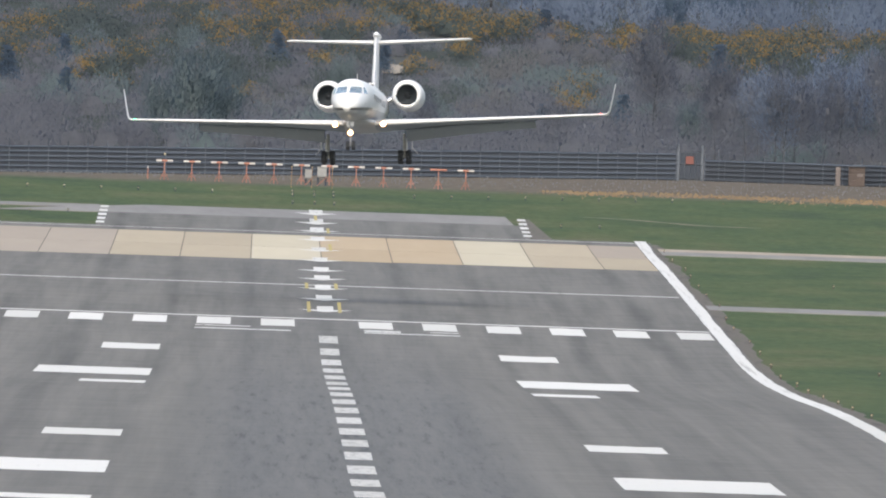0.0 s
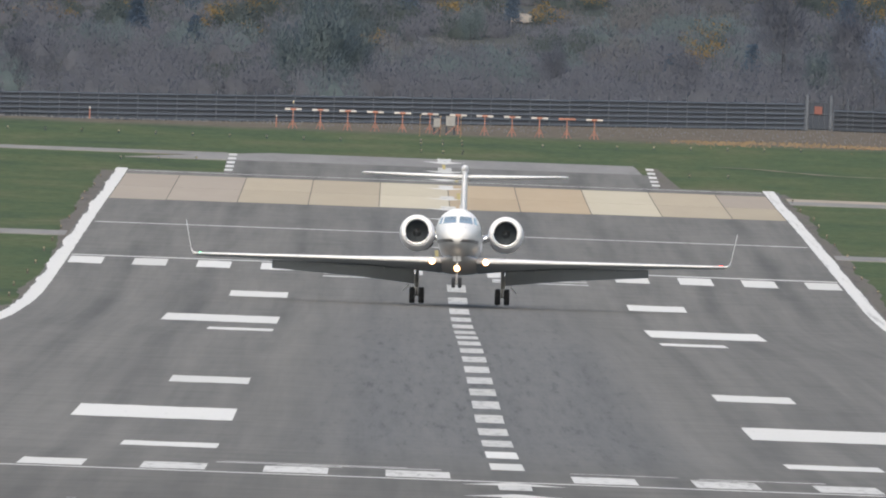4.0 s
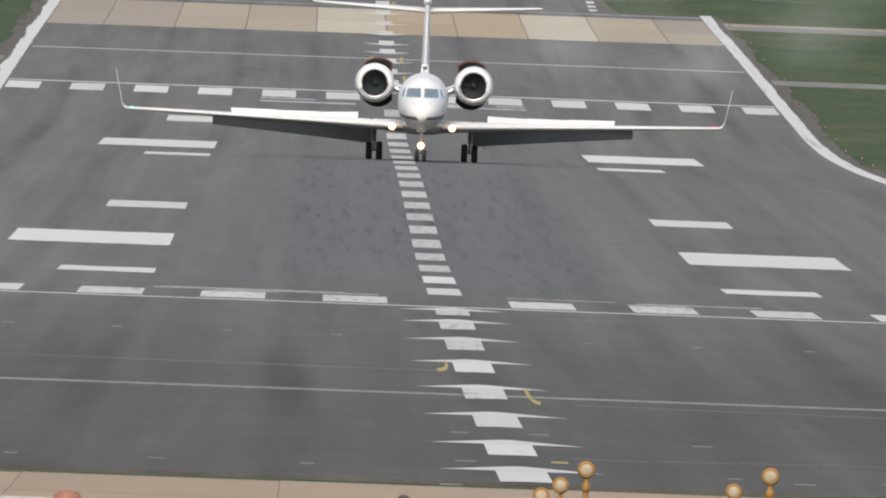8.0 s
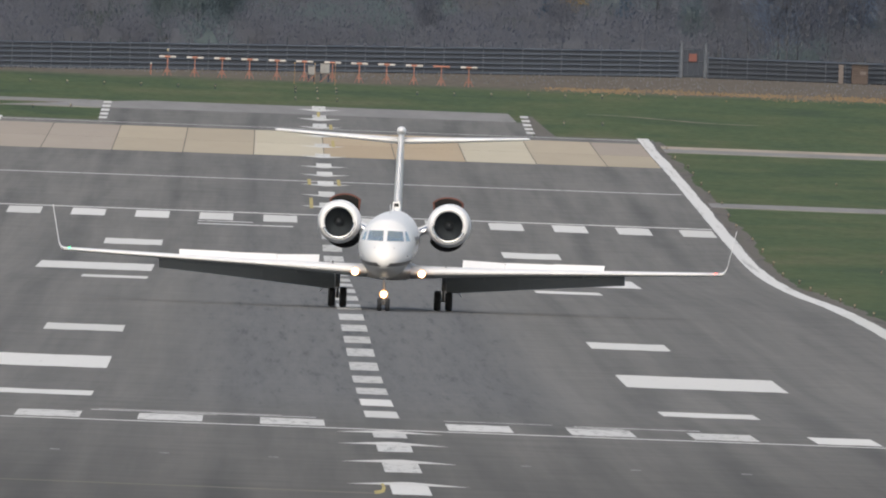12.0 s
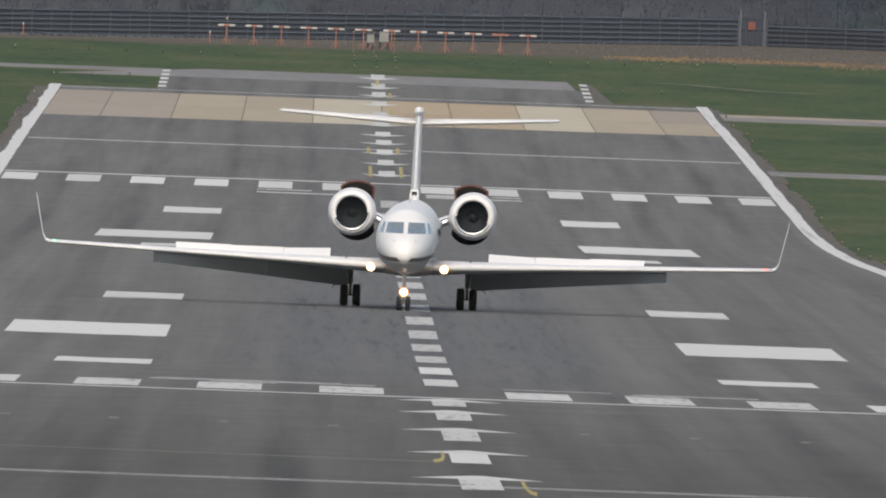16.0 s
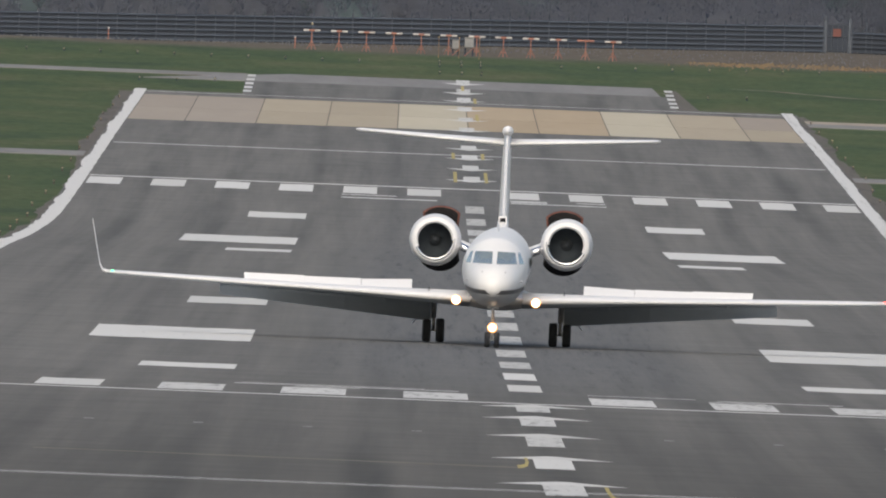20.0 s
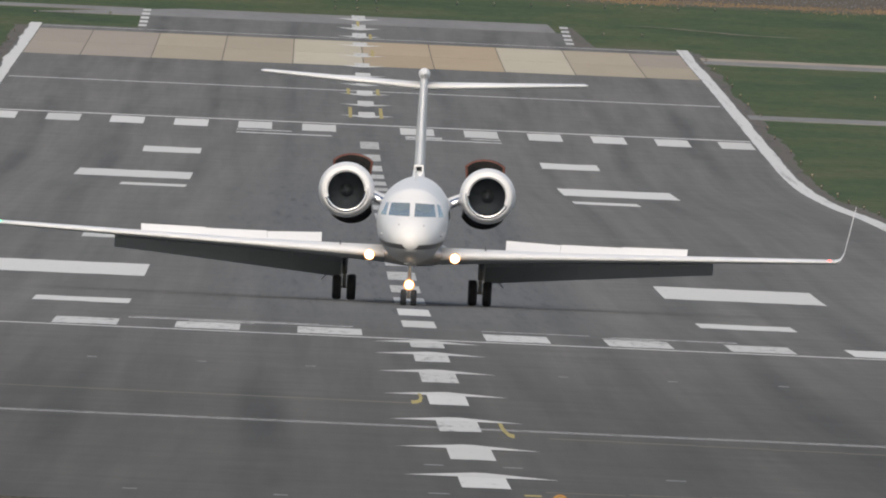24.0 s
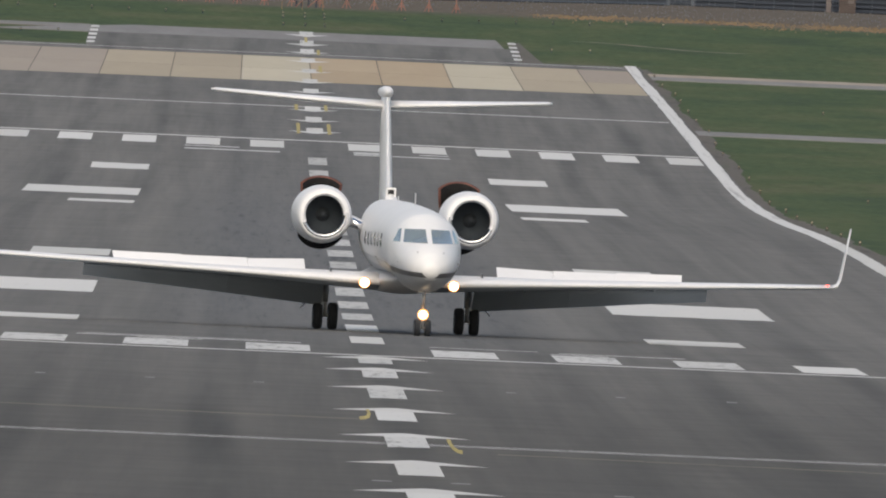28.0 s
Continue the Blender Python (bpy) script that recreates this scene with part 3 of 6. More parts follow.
def make_glass(name, tint):
    m, nt, b = shader(name)
    n = grain(nt, coords(nt), 1.3, 2.0)
    nt.links.new(ramp(nt, n, [(0.3, tuple(0.8 * v for v in tint)), (0.7, tint)]), b.inputs["Base Color"])
    b.inputs["Roughness"].default_value = 0.05
    b.inputs["Specular IOR Level"].default_value = 0.8
    b.inputs["Coat Weight"].default_value = 1.0
    b.inputs["Coat Roughness"].default_value = 0.03
    return m


COCKPIT = make_glass("cockpit_glass", (0.21, 0.245, 0.228))
CABIN = make_glass("cabin_window_glass", (0.05, 0.06, 0.07))

# fuselage stations: along, centre height, half width, half height
HULL = [(-16.95, 2.10, 0.03, 0.03), (-16.92, 2.10, 0.17, 0.16), (-16.8, 2.115, 0.33, 0.31), (-16.5, 2.155, 0.55, 0.49), (-16.0, 2.215, 0.73, 0.645),
        (-15.2, 2.32, 0.88, 0.78), (-14.8, 2.385, 0.935, 0.855), (-14.3, 2.475, 0.995, 0.955), (-13.9, 2.55, 1.03, 1.05), (-13.5, 2.615, 1.085, 1.125),
        (-13.3, 2.635, 1.11, 1.15), (-13.1, 2.65, 1.125, 1.16), (-12.6, 2.68, 1.14, 1.16), (-11.5, 2.745, 1.14, 1.14), (-9.5, 2.825, 1.14, 1.125), (-7.0, 2.86, 1.14, 1.135), (-2.0, 2.895, 1.14, 1.165),
        (1.0, 2.91, 1.11, 1.16), (3.0, 2.94, 1.06, 1.14), (5.0, 3.0, 0.97, 1.08), (7.0, 3.12, 0.82, 0.95), (9.0, 3.30, 0.62, 0.72), (10.8, 3.46, 0.40, 0.45), (12.2, 3.58, 0.16, 0.18)]


def hull_point(row, a, grow=0.0):
    """A point on the hull; the chin under the cockpit is a little deeper."""
    y, zc, w, h = row
    deep = 1.0 + 0.1 * max(0.0, 1.0 - ((y + 13.9) / 2.6) ** 2)
    q = math.sin(a)
    return ((w + grow) * math.cos(a), y, zc + (h + grow) * q * (deep if q < 0 else 1.0))


def hull_ring(row, sides=48, grow=0.0):
    return [hull_point(row, k * math.tau / sides, grow) for k in range(sides)]


def paint_edge(y, zc, h, lift=0.0):
    """Angle on the hull at which the white paint gives way to the grey belly."""
    line = 1.97 + lift + 0.058 * min(y + 16.9, 3.6) + 0.02 * max(y + 13.3, 0.0)
    return math.asin(max(-0.97, min(-0.15, (line - zc) / h)))


def hull_rows(n=5):
    rows = []
    for i in range(len(HULL) - 1):
        p0, p1, p2, p3 = HULL[max(i - 1, 0)], HULL[i], HULL[i + 1], HULL[min(i + 2, len(HULL) - 1)]
        for k in range(n):
            u = k / n
            row = [p1[0] + (p2[0] - p1[0]) * u]
            for c in (1, 2, 3):
                m1 = (p2[c] - p0[c]) / (p2[0] - p0[0]) * (p2[0] - p1[0])
                m2 = (p3[c] - p1[c]) / (p3[0] - p1[0]) * (p2[0] - p1[0])
                row.append((2 * u**3 - 3 * u**2 + 1) * p1[c] + (u**3 - 2 * u**2 + u) * m1 + (3 * u**2 - 2 * u**3) * p2[c] + (u**3 - u**2) * m2)
            rows.append(row)
    return rows + [list(HULL[-1])]


def foil(x, le, chord, z, thick, twist=0.0, n=12):
    """A wing section at x: leading edge le, pointing along +y."""
    up, low = [], []
    for k in range(n + 1):
        u = 0.5 - 0.5 * math.cos(math.pi * k / n)
        t = 5 * thick * (0.2969 * math.sqrt(u) - 0.126 * u - 0.3516 * u**2 + 0.2843 * u**3 - 0.1015 * u**4)
        camber = 0.014 * math.sin(math.pi * u)
        dz = -twist * u * chord
        up.append((x, le + u * chord, z + (camber + t) * chord + dz))
        low.append((x, le + u * chord, z + (camber - t) * chord + dz))
    return up[::-1] + low[1:-1]


def mirrored(points, s):
    return [(s * x, y, z) for x, y, z in points]


def wing_at(f):
    """Leading edge, chord, height and thickness at a fraction of the half span."""
    x = 0.9 + 12.75 * f
    le = -6.0 + 7.3 * f
    chord = 6.3 - 3.05 * min(f / 0.34, 1.0) - 1.65 * max(0.0, (f - 0.34) / 0.66)
    z = 1.58 + 0.37 * f
    return x, le, chord, z, 0.090 + 0.002 * f


def frac(x):
    return (x - 0.9) / 12.75


def projected(tree, quad, way, start, nu=8, nv=5, lift=0.012):
    """A curved panel: a four-cornered outline thrown on to the hull."""
    a, b, c, d = (Vector(q) for q in quad)
    verts, faces = [], []
    for j in range(nv + 1):
        for i in range(nu + 1):
            u, v = i / nu, j / nv
            p = (a * (1 - u) + b * u) * (1 - v) + (d * (1 - u) + c * u) * v
            o = p + Vector(start)
            hit = tree.ray_cast(o, Vector(way))
            q = (hit[0] - Vector(way) * lift) if hit[0] is not None else p
            verts.append(tuple(q))
    for j in range(nv):
        for i in range(nu):
            k = j * (nu + 1) + i
            faces.append((k, k + 1, k + nu + 2, k + nu + 1))
    return verts, faces


def make_wheel(parent, x, y, r, w, name="wheel"):
    bm = bmesh.new()
    prof = [(-w / 2, r * 0.55), (-w / 2, r * 0.86), (-w * 0.42, r * 0.94), (-w * 0.25, r * 0.985), (-w * 0.12, r), (-w * 0.1, r * 0.985), (-w * 0.06, r * 0.985),
            (-w * 0.05, r), (w * 0.05, r), (w * 0.06, r * 0.985), (w * 0.1, r * 0.985), (w * 0.12, r), (w * 0.25, r * 0.985), (w * 0.42, r * 0.94), (w / 2, r * 0.86), (w / 2, r * 0.55)]
    lathe(bm, prof, "x", 36)
    wheel = part(name, bm, RUBBER, parent, "black rubber tyre", True)
    wheel.location = (x, y, r)
    bm = bmesh.new()
    lathe(bm, [(-w * 0.4, 0.01), (-w * 0.4, r * 0.2), (-w * 0.3, r * 0.45), (-w * 0.46, r * 0.56), (w * 0.46, r * 0.56), (w * 0.3, r * 0.45), (w * 0.4, r * 0.2), (w * 0.4, 0.01)], "x", 24)
    part("rim", bm, STEEL, wheel, "grey metal wheel rim", True)
    return wheel


MOVING = {}


def make_jet():
    from mathutils.bvhtree import BVHTree
    jet = thing("business_jet", pose(0, 2600, 8), "white twin-engine business jet with wheels down and lamps lit", "airplane")
    # fuselage
    bm = bmesh.new()
    skin(bm, [hull_ring(r, 96) for r in hull_rows()])
    tree = BVHTree.FromBMesh(bm)
    part("fuselage", bm, WHITE, jet, smooth=True)
    # grey belly and dark seam under the nose
    bm = bmesh.new()
    rings = []
    for y, zc, w, h in hull_rows():
        if -16.8 < y < 9:
            edge = paint_edge(y, zc, h)
            rings.append([hull_point((y, zc, w, h), -math.pi - edge + (math.pi + 2 * edge) * k / 24, 0.006) for k in range(25)])
    skin(bm, rings, False, False)
    part("belly_panel", bm, BELLY, jet, "pale grey painted belly", True)
    bm = bmesh.new()
    rings = []
    for y, zc, w, h in hull_rows():
        if -16.86 < y < -9:
            e0, e1 = paint_edge(y, zc, h, -0.12), paint_edge(y, zc, h, 0.025)
            rings.append([hull_point((y, zc, w, h), e0 + (e1 - e0) * k / 4, 0.013) for k in range(5)])
    skin(bm, rings, False, False)
    skin(bm, [[(-x, y, z) for x, y, z in r[::-1]] for r in rings], False, False)
    part("cheat_line", bm, SEAM, jet, "dark polished line round the nose", True)
    # belly fairing under the wing
    bm = bmesh.new()
    skin(bm, [[(w * math.cos(k * math.tau / 28), y, zc + h * math.sin(k * math.tau / 28)) for k in range(28)]
              for y, zc, w, h in ((-7.2, 1.75, 0.2, 0.06), (-6.4, 1.66, 0.8, 0.22), (-5.2, 1.60, 1.15, 0.34), (-2.0, 1.58, 1.3, 0.38), (1.0, 1.68, 1.2, 0.36), (3.0, 1.9, 0.7, 0.22), (4.0, 2.02, 0.2, 0.08))])
    part("wing_fairing", bm, BELLY, jet, "pale grey fairing under the wing", True)
    # windscreen and cockpit side windows
    for s in (-1, 1):
        for name, q in (("windscreen", ((0.075, 0, 2.895), (0.765, 0, 2.905), (0.69, 0, 3.305), (0.085, 0, 3.32))),
                        ("side_window", ((0.845, 0, 2.905), (1.02, 0, 2.915), (0.855, 0, 3.295), (0.77, 0, 3.315)))):
            quad = [(s * x, y, z) for x, y, z in q]
            seal = [(s * (x + 0.035 * (1 if i in (1, 2) else -1)), y, z + 0.035 * (1 if i > 1 else -1)) for i, (x, y, z) in enumerate(q)]
            v, f = projected(tree, seal, (0, 1, 0), (0, -25, 0), 24, 16, 0.01)
            link(name + "_frame", v, f if s < 0 else [t[::-1] for t in f], WHITE, jet)
            v, f = projected(tree, quad, (0, 1, 0), (0, -25, 0), 24, 16, 0.025)
            link(name, v, f, COCKPIT, jet, "tinted cockpit glass", True)
        # small sensor plate on the nose
        v, f = projected(tree, [(s * (0.40 + a), 0, 2.62 + b) for a, b in ((-0.025, -0.03), (0.025, -0.03), (0.025, 0.03), (-0.025, 0.03))], (0, 1, 0), (0, -25, 0), 4, 4, 0.012)
        link("sensor_plate", v, f if s > 0 else [t[::-1] for t in f], STEEL, jet, "small grey sensor plate")
        # cabin windows
        for k in range(6):
            y0 = -9.6 + 1.62 * k
            verts = []
            for i in range(20):
                a = i * math.tau / 20
                o = Vector((s * 3.0, y0 + 0.33 * math.cos(a), 2.90 + 0.22 * math.sin(a)))
                hit = tree.ray_cast(o, Vector((-s, 0, 0)))
                verts.append(tuple(hit[0] + Vector((s * 0.014, 0, 0))))
            link("cabin_window", verts, [tuple(range(20)) if s < 0 else tuple(range(19, -1, -1))], CABIN, jet, "oval dark cabin window")
        # thin dark bars low on the cabin side
        for k in range(4):
            bm = bmesh.new()
            box(bm, -0.012, 0.012, -0.28, 0.28, -0.018, 0.018)
            hit = tree.ray_cast(Vector((s * 3.0, -5.4, 2.36 - 0.075 * k)), Vector((-s, 0, 0)))
            part("cabin_bar", bm, SEAM, jet, "thin dark bar low on the cabin side").location = hit[0]
    # wings
    for s in (-1, 1):
        bm = bmesh.new()
        secs = []
        for k in range(13):
            x, le, c, z, t = wing_at(k / 12)
            secs.append(mirrored(foil(x, le, c, z, t, 0.035 - 0.03 * k / 12), s))
        skin(bm, secs if s < 0 else [q for q in secs])
        bmesh.ops.recalc_face_normals(bm, faces=bm.faces[:])
        bends = MOVING.setdefault("bends", [])
        # faces that point down take the grey that stands for shade
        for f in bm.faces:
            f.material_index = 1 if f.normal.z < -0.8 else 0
        bends.append((s, part("wing", bm, [WHITE, UNDER], jet, "white swept wing, greyed underneath for shade", True)))
        bm = bmesh.new()
        x, le, c, z, t = wing_at(1.0)
        secs = [foil(x, le, c, z, t), foil(x + 0.16, le + 0.25, c * 0.92, z + 0.06, 0.08), foil(x + 0.27, le + 0.5, c * 0.84, z + 0.26, 0.08),
                foil(x + 0.42, le + 1.05, c * 0.66, z + 0.95, 0.13), foil(x + 0.6, le + 1.65, c * 0.46, z + 1.8, 0.15)]
        skin(bm, [mirrored(q, s) for q in secs])
        bmesh.ops.recalc_face_normals(bm, faces=bm.faces[:])
        bends.append((s, part("winglet", bm, WHITE, jet, "upturned wing tip", True)))
        # wing tip lamp
        bm = bmesh.new()
        bmesh.ops.create_uvsphere(bm, u_segments=12, v_segments=8, radius=0.06)
        tip = part("tip_lamp", bm, RED_LAMP if s > 0 else GREEN_LAMP, jet, "red tip lamp" if s > 0 else "green tip lamp", True)
        tip.data.transform(Matrix.Translation((s * (x - 0.2), le + 0.02, z + 0.02)))
        bends.append((s, tip))
        # flaps, hanging from the trailing edge
        for x0, x1 in ((2.34, 5.312), (5.314, 9.7)):
            bm = bmesh.new()
            rings = []
            for x in (x0, 0.5 * (x0 + x1), x1):
                _, le, c, z, t = wing_at(frac(x))
                hinge, zh = le + 0.80 * c, z - 0.05 - 0.03 * c
                low = 0.735 + 0.092 * (x - 2.34) - 0.0012 * (x - 2.34) ** 2
                fall = zh - low
                fc = fall / math.sin(radians(38))
                co, si = math.cos(radians(38)), math.sin(radians(38))
                sec = [(0, 0.06), (0.12, 0.11), (0.4, 0.09), (1.0, 0.012), (1.0, -0.008), (0.4, -0.06), (0.12, -0.09), (0, -0.05)]
                rings.append([(s * x, hinge + (u * co + v * si) * fc, zh + (-u * si + v * co) * fc) for u, v in sec])
            skin(bm, rings)
            bmesh.ops.recalc_face_normals(bm, faces=bm.faces[:])
            bends.append((s, part("flap", bm, UNDER, jet, "lowered flap, greyed for shade")))
        # flap track fairings
        for x in (3.9, 8.0):
            _, le, c, z, t = wing_at(frac(x))
            bm = bmesh.new()
            skin(bm, [[(s * x + r * 0.55 * math.cos(k * math.tau / 12), le + u * c, z - 0.06 * c + dz + r * math.sin(k * math.tau / 12)) for k in range(12)]
                      for u, r, dz in ((0.5, 0.01, 0.08), (0.62, 0.04, 0.05), (0.8, 0.05, 0.0), (0.95, 0.03, -0.1), (1.0, 0.01, -0.14))])
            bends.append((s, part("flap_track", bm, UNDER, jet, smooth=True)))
        # spoilers on top of the wing, hinged at their front edge
        for x0, x1, share in ((2.98, 4.737, 0.74), (4.74, 6.717, 0.87), (6.72, 8.82, 1.0)):
            _, le0, c0, z0, t0 = wing_at(frac(x0))
            _, le1, c1, z1, t1 = wing_at(frac(x1))

            def top(le, c, z, t, u):
                q = 5 * t * (0.2969 * math.sqrt(u) - 0.126 * u - 0.3516 * u**2 + 0.2843 * u**3 - 0.1015 * u**4)
                return (le + u * c, z + (0.014 * math.sin(math.pi * u) + q) * c - 0.02 * u * c)
            a, b = top(le0, c0, z0, t0, 0.60), top(le1, c1, z1, t1, 0.60)
            a2, b2 = top(le0, c0, z0, t0, 0.78), top(le1, c1, z1, t1, 0.79)
            org = Vector((s * x0, a[0], a[1] + 0.012))
            pts = [(s * x0, a[0], a[1]), (s * x1, b[0], b[1]), (s * x1, b2[0], b2[1]), (s * x0, a2[0], a2[1])]
            verts = [tuple(Vector(p) + Vector((0, 0, 0.012)) - org) for p in pts] + [tuple(Vector(p) + Vector((0, 0, 0.035)) - org) for p in pts]
            fs = [(3, 2, 1, 0), (4, 5, 6, 7), (0, 1, 5, 4), (1, 2, 6, 5), (2, 3, 7, 6), (3, 0, 4, 7)]
            sp = link("spoiler", verts, fs, WHITE, jet, "white spoiler panel")
            sp.location = org
            MOVING.setdefault("spoilers", []).append((sp, tuple(org), s, math.degrees(math.atan2(b[0] - a[0], x1 - x0)), share))
        # lamps at the wing root
        bm = bmesh.new()
        lathe(bm, [(-0.14, 0.01), (-0.135, 0.07), (-0.11, 0.11), (-0.06, 0.135)], "y", 20)
        lamp = part("landing_lamp", bm, LAMP, jet, "bright lit landing lamp", True)
        lamp.location = (s * 1.38, -6.08, 1.54)
        # added glowing ring in place of the halo round the lamp
        bm = bmesh.new()
        lathe(bm, [(-0.06, 0.135), (-0.065, 0.17), (0.1, 0.17), (0.5, 0.1)], "y", 20)
        part("halo_ring", bm, LAMP_HALO, lamp, "warm glowing ring for the lamp's halo", True)
        bm = bmesh.new()
        bmesh.ops.create_uvsphere(bm, u_segments=12, v_segments=8, radius=0.05)
        lamp = part("nose_lamp", bm, SMALL_LAMP, jet, "small lit lamp beside the nose", True)
        lamp.location = (s * 0.86, -13.0, 1.98)
        lamp.scale = (0.8, 1.0, 1.5)
        # main gear
        gx = 2.2
        gear = part("main_gear", _strut(gx * s, 0.0, 0.42, 1.75, 0.085), STEEL, jet, "grey steel undercarriage leg", True)
        for dx in (-0.235, 0.235):
            make_wheel(gear, gx * s + dx, 0.0, 0.42, 0.29)
        bm = bmesh.new()
        box(bm, -0.025, 0.025, -0.35, 0.45, 0.62, 1.5)
        bevelled(bm, 0.012)
        door = part("gear_door", bm, WHITE, gear, "white undercarriage door")
        door.matrix_basis = pose(s * (gx + 0.12), 0.15, 0, 0, 0, 0)
        MOVING.setdefault("legs", []).append(gear)
        bm = bmesh.new()
        rod(bm, (s * (gx + 0.45), 0.3, 0.95), (s * (gx + 0.75), 0.55, 0.62), 0.035, 0.02)
        box(bm, s * (gx + 0.42) - 0.02, s * (gx + 0.42) + 0.02, 0.1, 0.6, 0.9, 1.55)
        part("side_brace", bm, STEEL, gear)
        # engine
        ex, ez = 2.29 * s, 3.545
        bm = bmesh.new()
        lathe(bm, [(0.98, 0.66), (0.925, 0.72), (0.96, 0.765), (1.1, 0.825), (1.5, 0.875), (2.2, 0.905), (3.0, 0.905), (3.8, 0.88), (4.6, 0.80), (5.1, 0.72)], "y", 48, (ex, 0, ez))
        eng = part("engine", bm, WHITE, jet, "white engine nacelle with polished intake lip", True)
        bm = bmesh.new()
        lathe(bm, [(1.06, 0.585), (0.96, 0.60), (0.89, 0.635), (0.88, 0.665), (0.90, 0.70), (0.93, 0.725)], "y", 48, (ex, 0, ez))
        for f in bm.faces:
            c = f.calc_center_median()
            f.material_index = 0 if c.z - ez < -0.12 - 0.25 * s * (c.x - ex) else 1
        part("intake_lip", bm, [CHROME, WHITE], eng, "intake lip, polished metal on its lower arc", True)
        bm = bmesh.new()
        lathe(bm, [(1.05, 0.587), (1.4, 0.575), (2.0, 0.6), (2.2, 0.6), (2.21, 0.0)], "y", 40, (ex, 0, ez))
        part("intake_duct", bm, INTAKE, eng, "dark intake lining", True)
        blade_me = None
        for k in range(22):
            if blade_me is None:
                bm = bmesh.new()
                ring = []
                for r, w, tw in ((0.19, 0.045, 0.5), (0.4, 0.075, 0.7), (0.59, 0.108, 0.8)):
                    ring.append(((r, -w * tw, w), (r, w * tw, -w)))
                for q0, q1 in zip(ring, ring[1:]):
                    bm.faces.new([bm.verts.new(v) for v in (q0[0], q0[1], q1[1], q1[0])])
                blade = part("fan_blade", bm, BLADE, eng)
                blade_me = blade.data
            else:
                blade = new("fan_blade", blade_me)
                blade.parent = eng
            blade.matrix_basis = Matrix.Translation((ex, 2.0, ez)) @ pose(0, 0, 0, 0, k * 360 / 22, 0)
        bm = bmesh.new()
        lathe(bm, [(1.62, 0.005), (1.66, 0.06), (1.78, 0.13), (1.95, 0.19), (1.98, 0.22), (2.05, 0.22)], "y", 24, (ex, 0, ez))
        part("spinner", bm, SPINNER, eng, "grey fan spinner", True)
        # intake drain slot and latch line on the cowl
        bm = bmesh.new()
        skin(bm, [[(ex + (0.80 + dy * 0.12 + 0.012) * math.cos(a), 0.95 + dy, ez + (0.80 + dy * 0.12 + 0.012) * math.sin(a)) for a in [math.radians(x) for x in range(-160, -19, 5)]] for dy in (0.06, 0.16)], False, False)
        part("cowl_stripe", bm, STEEL, eng, "dark line on the lower cowl")
        # inner exhaust
        bm = bmesh.new()
        lathe(bm, [(4.4, 0.6), (5.0, 0.66), (5.1, 0.72), (5.3, 0.6), (5.32, 0.0)], "y", 32, (ex, 0, ez))
        part("exhaust", bm, SOOT, eng, "sooty exhaust", True)
        # pylon
        bm = bmesh.new()
        secs = []
        for x, z in ((0.7, 3.06), (1.6, 3.44)):
            secs.append(mirrored(foil(x, 1.7, 3.2, z, 0.12), s))
        skin(bm, secs)
        bmesh.ops.recalc_face_normals(bm, faces=bm.faces[:])
        part("pylon", bm, WHITE, jet, "engine pylon", True)
        bm = bmesh.new()
        skin(bm, [mirrored(foil(x, 1.6, 0.7, z, 0.42), s) for x, z in ((0.85, 3.11), (1.6, 3.43))])
        bmesh.ops.recalc_face_normals(bm, faces=bm.faces[:])
        part("pylon_edge", bm, CHROME, jet, "polished pylon edge", True)
        # thrust reverser doors behind the nacelle: upper and lower half shells
        for v in (1, -1):
            bm = bmesh.new()
            outer, inner = [], []
            rim = 0.09 if v > 0 else 0.07
            for y, r in ((0.0, 0.76), (0.6, 0.70), (1.15, 0.6)):
                angs = [math.radians((30 if v > 0 else 24) + (120 if v > 0 else 132) * k / 18) for k in range(19)]
                outer.append([(r * math.cos(a), y, v * r * math.sin(a)) for a in angs])
                inner.append([((r - rim) * math.cos(a), y, v * (r - rim) * math.sin(a)) for a in angs])
            vo = skin(bm, outer, False, False)
            vi = skin(bm, inner, False, False)
            n_out = 36
            for i in range(2):
                for k in (0, -1):
                    bm.faces.new((vo[i][k], vo[i + 1][k], vi[i + 1][k], vi[i][k]))
            for row in (0, -1):
                for k in range(18):
                    bm.faces.new((vo[row][k], vo[row][k + 1], vi[row][k + 1], vi[row][k]))
            bm.faces.ensure_lookup_table()
            bmesh.ops.recalc_face_normals(bm, faces=bm.faces[:])
            for i, f in enumerate(bm.faces):
                f.material_index = 0 if i < n_out else 1 if i < 2 * n_out else 2
            door = part("reverser_door", bm, [WHITE, SOOT, REDDISH if v > 0 else SOOT], eng, "reverser door with heat-stained rim", True)
            door.location = (ex - 0.14 * s, 5.12, ez)
            MOVING.setdefault("doors", []).append((door, (ex - 0.14 * s, 5.12, ez), v))
    # nose gear
    gear = part("nose_gear", _strut(0.0, -13.7, 0.28, 1.6, 0.06), STEEL, jet, "slim steel nose undercarriage leg", True)
    MOVING["nose_leg"] = gear
    for dx in (-0.165, 0.165):
        make_wheel(gear, dx, -13.7, 0.27, 0.19)
    bm = bmesh.new()
    lathe(bm, [(-0.14, 0.01), (-0.13, 0.07), (-0.09, 0.105), (-0.02, 0.125)], "y", 20)
    lamp = part("taxi_lamp", bm, LAMP, jet, "bright lit nose lamp", True)
    lamp.location = (0, -13.85, 0.69)
    # the same added halo ring round the nose lamp
    bm = bmesh.new()
